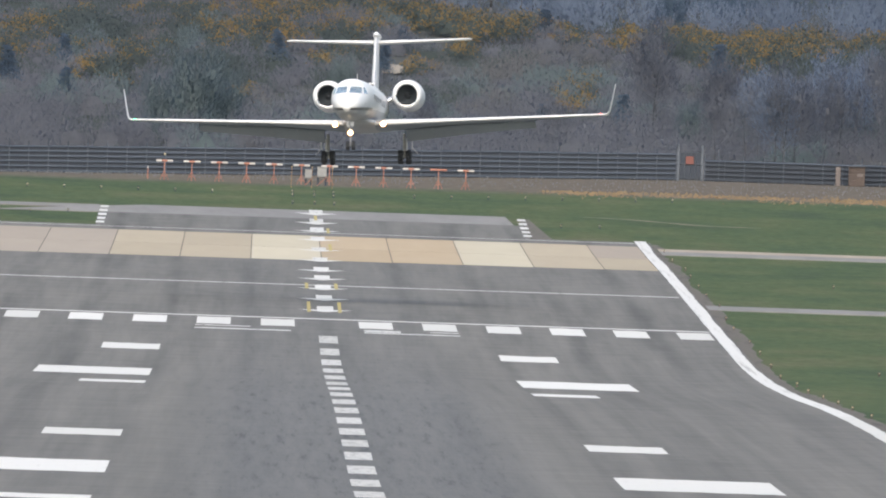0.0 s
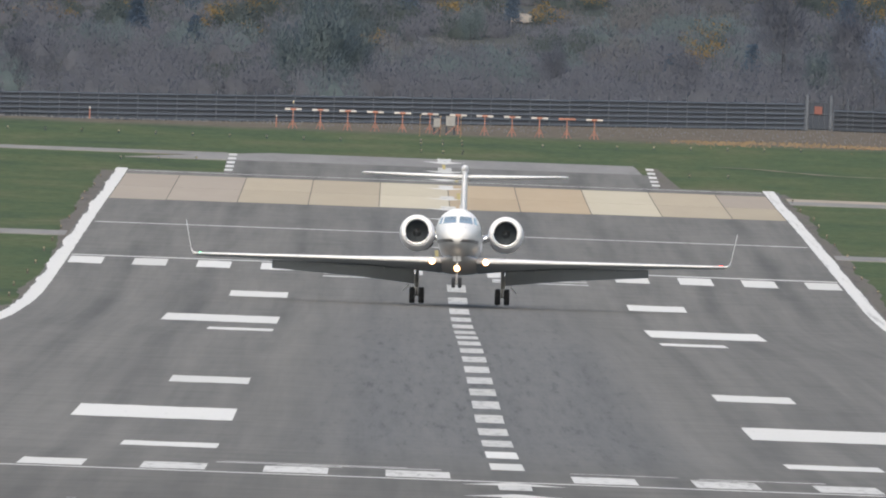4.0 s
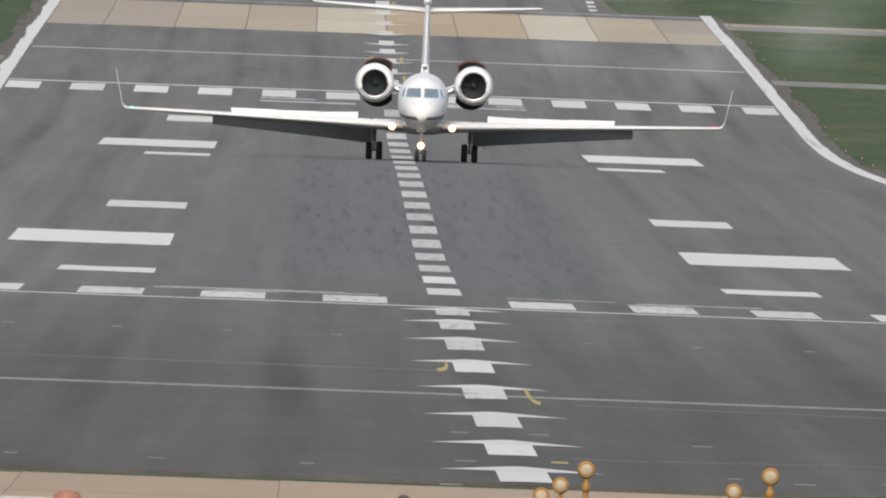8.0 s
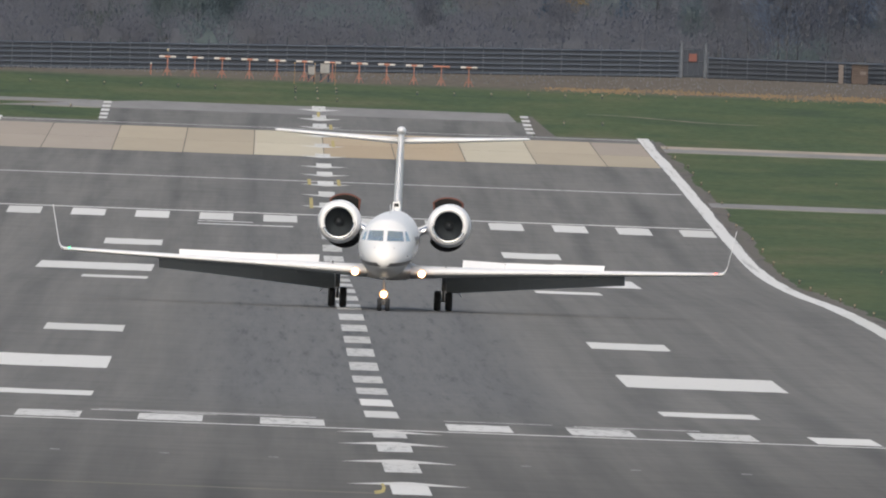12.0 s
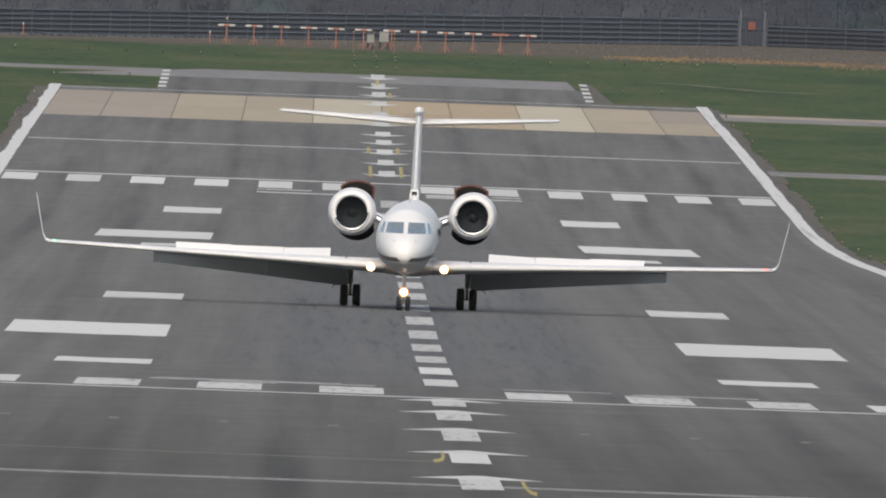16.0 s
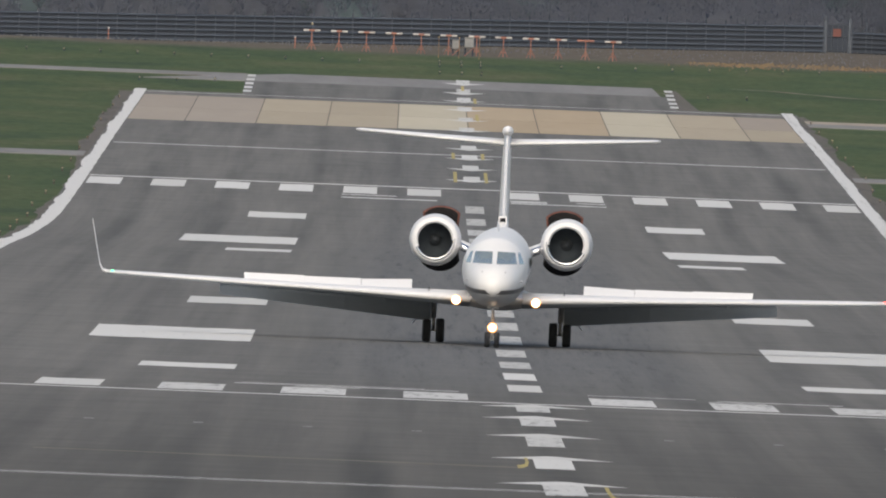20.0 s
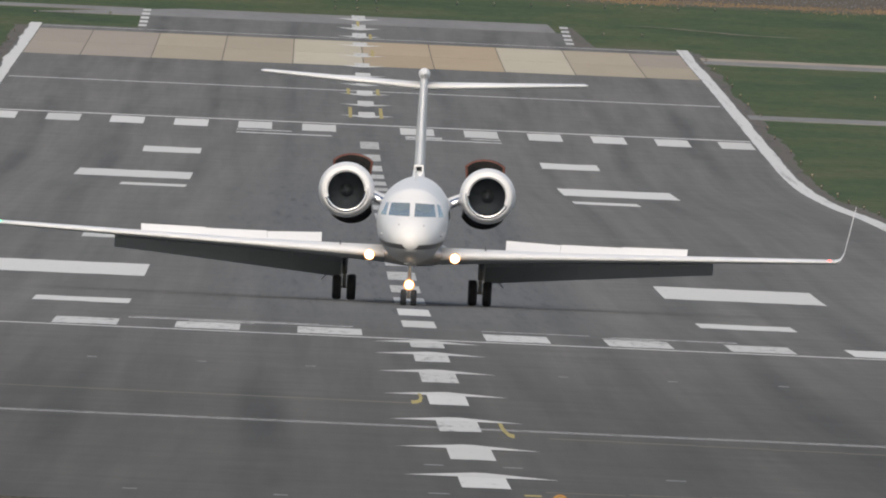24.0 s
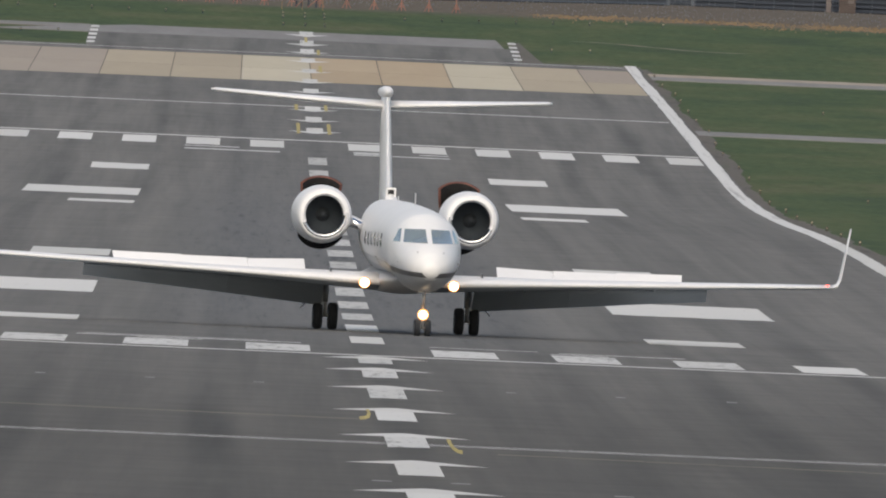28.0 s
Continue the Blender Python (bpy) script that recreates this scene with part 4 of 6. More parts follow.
    lathe(bm, [(-0.02, 0.125), (-0.03, 0.175), (0.1, 0.16), (0.16, 0.03)], "y", 20)
    part("halo_ring", bm, LAMP_HALO, lamp, "warm glowing ring for the lamp's halo", True)
    bm = bmesh.new()
    box(bm, -0.03, 0.03, -13.65, -13.3, 0.85, 1.5)
    box(bm, -0.2, 0.2, -13.95, -13.9, 1.35, 1.62)
    part("gear_door", bm, WHITE, gear, "small white door on the leg")
    # fin, bullet and tailplane
    bm = bmesh.new()
    rings = []
    for z, le, c, t in ((3.6, 5.2, 6.0, 0.055), (4.25, 6.3, 4.6, 0.075), (5.15, 7.25, 3.95, 0.085), (6.35, 8.25, 3.5, 0.085), (7.27, 9.05, 3.1, 0.075)):
        rings.append([((zz - z - 0.014 * c * math.sin(math.pi * (y - le) / c)), y, z) for x, y, zz in foil(0, le, c, z, t)])
    skin(bm, rings)
    bmesh.ops.recalc_face_normals(bm, faces=bm.faces[:])
    part("fin", bm, WHITE, jet, "tall white swept fin", True)
    bm = bmesh.new()
    for x0, x1, z0, z1 in ((-0.15, -0.1, 4.04, 4.44), (0.1, 0.15, 4.04, 4.44), (-0.1, 0.1, 4.38, 4.44), (-0.1, 0.1, 4.04, 4.11)):
        box(bm, x0, x1, 5.15, 6.1, z0, z1)
    scoop = part("fin_intake", bm, WHITE, jet, "square white air intake at the fin root")
    # solid dark block stands for the shade inside the scoop
    bm = bmesh.new()
    box(bm, -0.1, 0.1, 5.3, 5.4, 4.11, 4.38)
    part("opening_block", bm, RUBBER, scoop, "dark block for the shaded intake opening")
    bm = bmesh.new()
    rings = []
    for z, le in ((4.45, 6.5), (5.15, 7.22), (6.35, 8.22), (7.25, 8.98)):
        rings.append([(0.10 * math.sin(a), le + 0.22 - 0.25 * math.cos(a), z) for a in [math.radians(q) for q in range(-80, 81, 16)]])
    skin(bm, rings, False, False)
    part("fin_edge", bm, BRIGHT_EDGE, jet, "polished leading edge of the fin", True)
    bm = bmesh.new()
    skin(bm, [[(w * math.cos(k * math.tau / 20), y, zc + h * math.sin(k * math.tau / 20)) for k in range(20)] for y, zc, w, h in ((4.6, 4.02, 0.05, 0.03), (5.2, 4.06, 0.2, 0.16), (6.0, 4.14, 0.2, 0.28), (7.0, 4.14, 0.12, 0.2), (7.6, 4.09, 0.05, 0.1))])
    part("dorsal_fairing", bm, WHITE, jet, smooth=True)
    bm = bmesh.new()
    lathe(bm, [(8.75, 0.01), (8.82, 0.08), (9.0, 0.15), (9.4, 0.19), (10.5, 0.19), (12.0, 0.14), (13.0, 0.02)], "y", 20, (0, 0, 7.39))
    part("tail_bullet", bm, WHITE, jet, "rounded fairing on top of the fin", True)
    for s in (-1, 1):
        bm = bmesh.new()
        secs = [foil(0.1, 9.35, 2.75, 6.96, 0.1), foil(2.7, 10.5, 2.05, 7.09, 0.095), foil(5.2, 11.65, 1.25, 7.23, 0.09), foil(5.34, 11.85, 0.9, 7.24, 0.05)]
        skin(bm, [mirrored(q, s) for q in secs])
        bmesh.ops.recalc_face_normals(bm, faces=bm.faces[:])
        part("tailplane", bm, WHITE, jet, "white swept tailplane", True)
    # aerials and probes
    for x, y, z, h in ((0.0, -7.5, 3.96, 0.42), (0.0, 1.2, 4.05, 0.16)):
        bm = bmesh.new()
        skin(bm, [[(x + 0.02 * i, yy + c, z + dz) for i, c in ((-1, 0), (0, -0.1), (1, 0), (0, 0.12))] for dz, yy in ((0, y), (h, y + 0.14))])
        part("aerial", bm, WHITE, jet, "short blade aerial on the roof")
    for s in (-1, 1):
        bm = bmesh.new()
        rod(bm, (s * 0.80, -14.9, 2.32), (s * 0.97, -15.0, 2.30), 0.02)
        rod(bm, (s * 0.97, -15.0, 2.30), (s * 0.97, -15.25, 2.30), 0.018, 0.008)
        part("probe", bm, STEEL, jet, "small steel air data probe")
    for s in (-1, 1):
        bm = bmesh.new()
        x, le, c, z, t = wing_at(frac(2.35))
        box(bm, s * 2.35 - 0.018, s * 2.35 + 0.018, le + 0.4, le + 1.2, z + 0.2, z + 0.33)
        bevelled(bm, 0.01)
        part("wing_fence", bm, SEAM, jet, "low dark fence on the wing root")
    return jet


def _strut(x, y, r, top, rad):
    bm = bmesh.new()
    rod(bm, (x, y, r), (x, y + 0.02, r + 0.5), rad * 0.7, rad * 0.7, 14)
    rod(bm, (x, y + 0.02, r + 0.42), (x, y + 0.05, top), rad, rad * 1.15, 14)
    rod(bm, (x - 0.2, y, r), (x + 0.2, y, r), rad * 0.55, None, 10)
    rod(bm, (x, y + 0.22, r + 0.25), (x, y + 0.05, r + 0.06), rad * 0.4)
    rod(bm, (x, y + 0.22, r + 0.25), (x, y + 0.06, r + 0.55), rad * 0.4)
    rod(bm, (x, y - 0.05, r + 0.7), (x, y - 0.8, top), rad * 0.5)
    return bm


JET = make_jet()

DOOR_PIVOT, DOOR_TURN = 0.9, 50.0

# ---------------------------------------------------------------- fence, gate and hut at the airfield boundary
SLAT = surface("dark_weathered_fence_board", (0.045, 0.061, 0.090), (0.064, 0.082, 0.114), 0.8, 0.85, 0, 0.1, per="object")
RAIL = surface("grey_fence_post", (0.048, 0.061, 0.082), (0.070, 0.083, 0.105), 1.5, 0.8, 0, 0.1)
GALV = surface("galvanised_steel", (0.070, 0.085, 0.108), (0.10, 0.118, 0.145), 3.0, 0.5, 0.2, 0.05)
# orange toned down in its colour to imitate haze over the far aerials
ORANGE = surface("muted_orange_paint", (0.27, 0.115, 0.083), (0.36, 0.165, 0.12), 3.0, 0.6, 0, 0.05)
OFFWHITE = surface("weathered_white_paint", (0.38, 0.375, 0.37), (0.49, 0.485, 0.475), 3.0, 0.6, 0, 0.05)
SIGNRED = surface("red_sign_paint", (0.13, 0.045, 0.038), (0.17, 0.06, 0.05), 3.0, 0.5, 0, 0)
BROWN = surface("brown_shed_boards", (0.062, 0.05, 0.046), (0.095, 0.075, 0.067), 1.2, 0.85, 0, 0.1)
AMBER = surface("amber_yellow_paint", (0.27, 0.145, 0.045), (0.35, 0.195, 0.065), 4.0, 0.65, 0, 0.05, spec=0.2)
GREYBOX = surface("grey_cabinet_paint", (0.20, 0.205, 0.21), (0.27, 0.275, 0.28), 1.5, 0.5, 0, 0.03)
NEAR_AMBER = surface("dusty_amber_paint", (0.24, 0.14, 0.06), (0.32, 0.19, 0.085), 4.0, 0.6, 0, 0.05)
LENS = surface("pale_lamp_glass", (0.42, 0.37, 0.24), (0.55, 0.49, 0.34), 6.0, 0.12, 0, 0)
NEAR_GLASS = surface("dusty_lamp_glass", (0.33, 0.28, 0.20), (0.43, 0.37, 0.275), 6.0, 0.45, 0, 0, spec=0.3)
BLACKISH = surface("dark_blue_grey_netting", (0.016, 0.025, 0.042), (0.025, 0.036, 0.056), 0.6, 0.6, 0, 0)
PINKISH = surface("weathered_pinkish_board", (0.115, 0.1, 0.096), (0.155, 0.136, 0.13), 1.5, 0.8, 0, 0.05)
FENCE_D = 3455.0


def make_fence():
    board = bmesh.new()
    box(board, 0.02, 2.98, -0.03, 0.03, -0.062, 0.062)
    bevelled(board, 0.012)
    long_me = bpy.data.meshes.new("slat")
    board.to_mesh(long_me)
    board.free()
    long_me.materials.append(SLAT)
    post = bmesh.new()
    box(post, -0.06, 0.06, -0.07, 0.07, 0.0, 2.5)
    bevelled(post, 0.015)
    post_me = bpy.data.meshes.new("post")
    post.to_mesh(post_me)
    post.free()
    post_me.materials.append(RAIL)
    arm = bmesh.new()
    rod(arm, (0, 0, 2.45), (0.0, -0.25, 2.75), 0.025, 0.02, 6)
    arm_me = bpy.data.meshes.new("bracket")
    arm.to_mesh(arm_me)
    arm.free()
    arm_me.materials.append(RAIL)
    net_me = long_me.copy()
    net_me.materials[0] = BLACKISH
    rng = random.Random(4)
    for x0, x1, height, gap in ((-68.2, 27.8, 2.28, 0.375), (30.0, 84.0, 1.9, 0.36)):
        fence = thing("boundary_fence", pose(0, FENCE_D, 0), "dark railed timber boundary fence with grey posts on a dry bank", "fence", "boundary fences")
        n = int(round((x1 - x0) / 3.0))
        back = bmesh.new()
        for k in range(n + 1):
            x = x0 + 3.0 * k
            z = hill(x, FENCE_D) - 0.1
            for me in (post_me, arm_me):
                ob = new(me.name, me)
                ob.parent = fence
                ob.location = (x, 0, z)
                ob.scale = (1, 1, height / 2.3)
            if k == n:
                break
            ob = new("post", post_me)
            ob.parent = fence
            ob.location = (x + 1.5, 0.02, hill(x + 1.5, FENCE_D) - 0.1)
            ob.scale = (0.7, 1, height / 2.3)
            zb = hill(x + 3, FENCE_D) - 0.1
            slope = math.atan2(zb - z, 3.0)
            rows = int(height / gap)
            for i in range(rows):
                ob = new("slat", long_me if x0 < 0 or i == rows - 1 else net_me)
                ob.parent = fence
                ob.matrix_basis = pose(x, -0.08, z + 0.22 + i * gap + rng.uniform(-0.012, 0.012), rng.uniform(-3, 3), -math.degrees(slope) + rng.uniform(-0.15, 0.15), 0)
            box(back, x, x + 3.0, 0.05, 0.09, 0.0, 0.0 + height - 0.15, Matrix.Translation((0, 0, 0)) @ Matrix.Shear("XZ", 4, (0, 0)) @ Matrix.Translation((0, 0, z)) if abs(slope) < 0.0005 else Matrix.Translation((x, 0, z)) @ Euler((0, -slope, 0)).to_matrix().to_4x4() @ Matrix.Translation((-x, 0, 0)))
        part("backing_mesh", back, BLACKISH, fence, "dark netting behind the boards")


def make_gate():
    z = hill(29, FENCE_D)
    gate = thing("field_gate", pose(29.0, FENCE_D, z), "tall pale steel gate with a red notice board", "gate")
    for x in (-1.05, 0.78):
        bm = bmesh.new()
        box(bm, x - 0.09, x + 0.09, -0.09, 0.09, -0.1, 2.75)
        bevelled(bm, 0.02)
        part("gate_post", bm, GALV, gate, "pale square steel post")
    for x in (-0.55, -0.1, 0.3):
        bm = bmesh.new()
        rod(bm, (x, 0, 0.1), (x, 0, 2.3), 0.035)
        part("gate_bar", bm, RAIL, gate)
    for z1 in (0.2, 1.25, 2.2):
        bm = bmesh.new()
        rod(bm, (-0.95, 0, z1), (0.7, 0, z1), 0.03)
        part("gate_rail", bm, RAIL, gate)
    bm = bmesh.new()
    box(bm, -0.48, 0.12, -0.09, -0.05, 1.25, 1.85)
    bevelled(bm, 0.01)
    part("notice_board", bm, SIGNRED, gate, "red notice board")
    bm = bmesh.new()
    box(bm, 2.0, 2.12, -0.05, 0.05, -0.1, 2.5)
    part("side_post", bm, RAIL, gate)
    bm = bmesh.new()
    box(bm, -0.93, 0.66, 0.04, 0.07, 0.05, 2.15)
    part("gate_panel", bm, BLACKISH, gate, "dark netting on the gate")


def make_hut():
    z = hill(41, FENCE_D - 3)
    hut = thing("small_shed", pose(41.05, FENCE_D - 3, z), "small brown boarded shed with a pale door post by the fence", "shed")
    for k in range(6):
        bm = bmesh.new()
        box(bm, -0.1, 1.15, -0.6, -0.56, 0.05 + 0.24 * k, 0.27 + 0.24 * k)
        bevelled(bm, 0.01)
        part("board", bm, BROWN, hut)
    bm = bmesh.new()
    box(bm, -0.1, 1.15, -0.55, 0.8, -0.1, 1.5)
    part("wall", bm, BROWN, hut)
    bm = bmesh.new()
    box(bm, -0.2, 1.3, -0.75, 0.95, 1.5, 1.58)
    bevelled(bm, 0.01)
    part("roof", bm, RAIL, hut, "flat grey roof")
    bm = bmesh.new()
    box(bm, -1.1, -0.72, -0.4, -0.1, -0.1, 1.45)
    bevelled(bm, 0.02)
    part("door_post", bm, PINKISH, hut, "pale upright board")
    bm = bmesh.new()
    box(bm, 0.55, 1.0, -0.63, -0.6, 0.75, 1.0)
    part("plate", bm, PINKISH, hut, "small pale plate")


# ---------------------------------------------------------------- landing-aid aerials
def make_aerial(x, d, z, style):
    unit = thing("landing_aid_aerial", pose(x, d, z), {0: "white aerial bar with orange middle on an orange trestle", 1: "all orange aerial bar on an orange trestle",
                 2: "orange aerial bar with white ends on an orange trestle"}[style], "aerial", "row of landing-aid aerials")
    for dx in (-0.36, 0.36):
        bm = bmesh.new()
        rod(bm, (dx, 0.1, -0.1), (dx * 0.12, 0, 0.6), 0.022, 0.02, 6)
        part("leg", bm, ORANGE, unit)
    bm = bmesh.new()
    box(bm, -0.035, 0.035, -0.035, 0.035, -0.1, 1.34)
    bevelled(bm, 0.012)
    part("mast", bm, ORANGE, unit, "orange upright")
    bm = bmesh.new()
    rod(bm, (-0.22, 0.05, 0.32), (0.22, 0.05, 0.32), 0.025, None, 6)
    part("brace", bm, ORANGE, unit)
    for a, b in ((-0.62, -0.2), (-0.2, 0.2), (0.2, 0.62)):
        bm = bmesh.new()
        box(bm, a, b - 0.006, -0.1, 0.1, 1.33, 1.48)
        bevelled(bm, 0.03)
        middle = a == -0.2
        part("bar_section", bm, {0: ORANGE if middle else OFFWHITE, 1: ORANGE, 2: ORANGE if middle else OFFWHITE}[style], unit)
    return unit


def make_aerials():
    plain = make_aerial(-10.98, 3308, hill(-10.98, 3308), 0)
    z = hill(-10.98, 3310)
    pole = thing("obstruction_lamp", pose(-10.98, 3310, z), "small pale lamp on a thin pole behind the end aerial", "lamp")
    bm = bmesh.new()
    rod(bm, (0, 0, -0.05), (0, 0, 1.8), 0.02, 0.016, 6)
    part("pole", bm, RAIL, pole)
    bm = bmesh.new()
    lathe(bm, [(1.78, 0.01), (1.8, 0.06), (1.9, 0.065), (1.97, 0.04), (1.98, 0.0)], "z", 10)
    part("lamp_glass", bm, LENS, pole, smooth=True)
    for k in range(1, 12):
        x = -10.98 + 2.006 * k
        if k in (5, 6):
            x = -10.98 + 2.006 * k + (0.0 if k == 5 else 0.05)
        z = hill(x, 3308)
        if k == 10:
            make_aerial(x, 3308, z, 1)
        elif k == 11:
            make_aerial(x, 3308, z, 2)
        else:
            copy_thing(plain, pose(x, 3308, z))
    # equipment cabinets in the middle of the row
    for x, w, h0, h1 in ((-0.43, 0.26, 0.5, 1.14), (0.55, 0.34, 0.62, 1.34)):
        z = hill(x, 3303)
        cab = thing("equipment_cabinet", pose(x, 3303, z), "grey equipment cabinet on dark legs among orange braces", "cabinet", "equipment cabinets")
        bm = bmesh.new()
        box(bm, -w, w, -0.25, 0.25, h0, h1)
        bevelled(bm, 0.03)
        body = part("body", bm, GREYBOX, cab)
        bm = bmesh.new()
        box(bm, -w + 0.05, w - 0.05, -0.275, -0.255, h0 + 0.06, h1 - 0.06)
        part("door", bm, GREYBOX, body)
        bm = bmesh.new()
        box(bm, -w - 0.03, w + 0.03, -0.3, 0.3, h1, h1 + 0.04)
        part("roof", bm, GREYBOX, cab)
        for dx in (-w + 0.06, w - 0.06):
            bm = bmesh.new()
            box(bm, dx - 0.07, dx + 0.07, -0.1, 0.1, -0.1, h0)
            part("leg", bm, BLACKISH, cab)
        bm = bmesh.new()
        rod(bm, (-w, -0.3, 0.0), (w, -0.3, h0), 0.03, None, 6)
        part("brace", bm, ORANGE, cab)
    # slim red marker stakes
    for x, d in ((-12.2, 3315), (-26.0, 3330)):
        st = thing("marker_stake", pose(x, d, hill(x, d)), "slim red marker stake in the dry grass", "stake", "marker stakes")
        bm = bmesh.new()
        rod(bm, (0, 0, -0.1), (0, 0, 0.75), 0.05, 0.04, 8)
        part("shaft", bm, ORANGE, st)
        bm = bmesh.new()
        rod(bm, (0, 0, 0.75), (0, 0, 0.9), 0.055, 0.05, 8)
        part("cap", bm, OFFWHITE, st)


# ---------------------------------------------------------------- airfield lights
def make_light(name, label, group, stem, r, body, glass, m):
    lt = thing(name, m, label, "airfield light", group)
    bm = bmesh.new()
    lathe(bm, [(-0.05, r * 0.9), (0.03, r * 0.9), (0.05, r * 0.4)], "z", 12)
    rod(bm, (0, 0, 0.0), (0, 0, stem), r * 0.32, r * 0.28, 8)
    part("stem", bm, body, lt)
    bm = bmesh.new()
    lathe(bm, [(stem - r * 0.2, 0.01), (stem - r * 0.2, r), (stem + r * 0.9, r * 1.05), (stem + r * 1.3, r * 0.8), (stem + r * 1.4, 0.01)], "z", 14)
    part("housing", bm, body, lt, smooth=True)
    bm = bmesh.new()
    lathe(bm, [(-r * 1.12, 0.01), (-r * 1.1, r * 0.32), (-r * 0.98, r * 0.55), (-r * 0.7, r * 0.62)], "y", 14, (0, 0, stem + r * 0.45))
    part("lens", bm, glass, lt, smooth=True)
    return lt


def make_near_light(top, m):
    """A round lamp head in a collar, on a jointed pole; top is the height of its rim."""
    lt = thing("near_approach_light", m, "round pale lamp in an amber collar on an amber pole", "airfield light", "near approach lights")
    c = top - 0.13
    bm = bmesh.new()
    lathe(bm, [(-0.07, 0.085), (-0.075, 0.105), (-0.05, 0.125), (0.04, 0.13), (0.1, 0.1), (0.14, 0.05), (0.145, 0.0)], "y", 28, (0, 0, c))
    part("collar", bm, AMBER, lt, "amber painted collar", True)
    bm = bmesh.new()
    lathe(bm, [(-0.085, 0.0), (-0.083, 0.04), (-0.076, 0.075), (-0.06, 0.088)], "y", 24, (0, 0, c))
    part("lens", bm, NEAR_GLASS, lt, "pale lamp glass", True)
    bm = bmesh.new()
    lathe(bm, [(c - 0.33, 0.0), (c - 0.32, 0.045), (c - 0.27, 0.07), (c - 0.21, 0.055), (c - 0.17, 0.035), (c - 0.1, 0.03)], "z", 16)
    part("joint", bm, AMBER, lt, "rounded amber pole joint", True)
    bm = bmesh.new()
    rod(bm, (0, 0, -0.05), (0, 0, c - 0.3), 0.045, 0.035, 10)
    part("pole", bm, AMBER, lt)
    return lt


def make_lights():
    first = make_light("runway_edge_light", "small pale lamp on a short brown stem at the runway edge", "runway edge lights", 0.12, 0.065, BROWN, LENS, pose(22.95, 1962, land(1962)))
    rng = random.Random(9)
    for k in range(1, 19):
        d = 1962 + 56.5 * k + rng.uniform(-6, 6)
        for s in (-1, 1):
            copy_thing(first, pose(s * (22.9 + rng.uniform(-0.1, 0.3)), d, land(d) + 0.03))
    stem = make_light("approach_light", "small pale approach lamp on a short dark stem in the grass", "approach lights", 0.16, 0.08, BLACKISH, LENS, pose(-20.6, 3235, hill(-20.6, 3235)))
    spots = [(-20.6 + 2.65 * k, 3235) for k in range(1, 6)] + [(7.13 + 2.68 * k, 3240 + 4 * k) for k in range(8)] + [(-23.25, 3235), (-25.9, 3235), (-28.5, 3235), (-31.2, 3235)]
    spots += [(-19.63, 3097), (-17.07, 3104), (16.83, 3106), (19.52, 3110), (-22.2, 3095)]
    spots += [(x, d) for d in (3187, 3227, 3246) for x in (-1.6, -0.05, 1.33)]
    for x, d in spots:
        copy_thing(stem, pose(x, d, hill(x, d)))
    for x, d in ((31.5, 2778), (38.0, 2500), (28.3, 2330), (-27.0, 2420), (-29.0, 2330), (-25.5, 2480)):
        copy_thing(first, pose(x, d, land(d)))
    # tall amber masts
    mast = make_light("approach_mast", "yellow lamp on a tall slim yellow mast", "approach masts", 1.45, 0.055, NEAR_AMBER, LENS, pose(-1.68, 3285, hill(-1.68, 3285)))
    for x in (-0.2, 1.28):
        copy_thing(mast, pose(x, 3285, hill(x, 3285)))
    # near rows, just before the camera's end of the runway
    for d, top, xs in ((690, 2.64, (-0.16, 2.49, 5.03, 7.68)), (650, 3.40, (-0.02, 2.63, 5.28, 7.9)), (700, 2.34, (-0.4,))):
        base = land(d)
        near = make_near_light(top - base, pose(xs[0] + 0.146, d, base))
        for x in xs[1:]:
            copy_thing(near, pose(x + 0.146, d, base))
    # end of the near aerial row, white boom with an orange dome
    z = land(690)
    boom = thing("near_aerial_boom", pose(-7.53, 690, z - 0.04), "white horizontal boom with an orange dome on low posts", "aerial")
    bm = bmesh.new()
    box(bm, -1.6, 1.5, -0.06, 0.06, 2.0 - z, 2.08 - z)
    bevelled(bm, 0.015)
    part("boom", bm, OFFWHITE, boom)
    bm = bmesh.new()
    lathe(bm, [(2.06 - z, 0.22), (2.12 - z, 0.21), (2.18 - z, 0.15), (2.21 - z, 0.01)], "z", 20)
    part("dome", bm, ORANGE, boom, smooth=True)
    for dx in (-1.4, 0.0, 1.3):
        bm = bmesh.new()
        rod(bm, (dx, 0, -0.05), (dx, 0, 2.0 - z), 0.035)
        part("post", bm, ORANGE, boom)
    dome = thing("near_marker_dome", pose(-2.4, 690, z), "dark rounded marker head on a post", "marker")
    bm = bmesh.new()
    lathe(bm, [(-0.05, 0.04), (2.1 - z, 0.04), (2.12 - z, 0.12), (2.2 - z, 0.13), (2.27 - z, 0.06), (2.28 - z, 0.0)], "z", 16)
    part("head", bm, BROWN, dome, smooth=True)


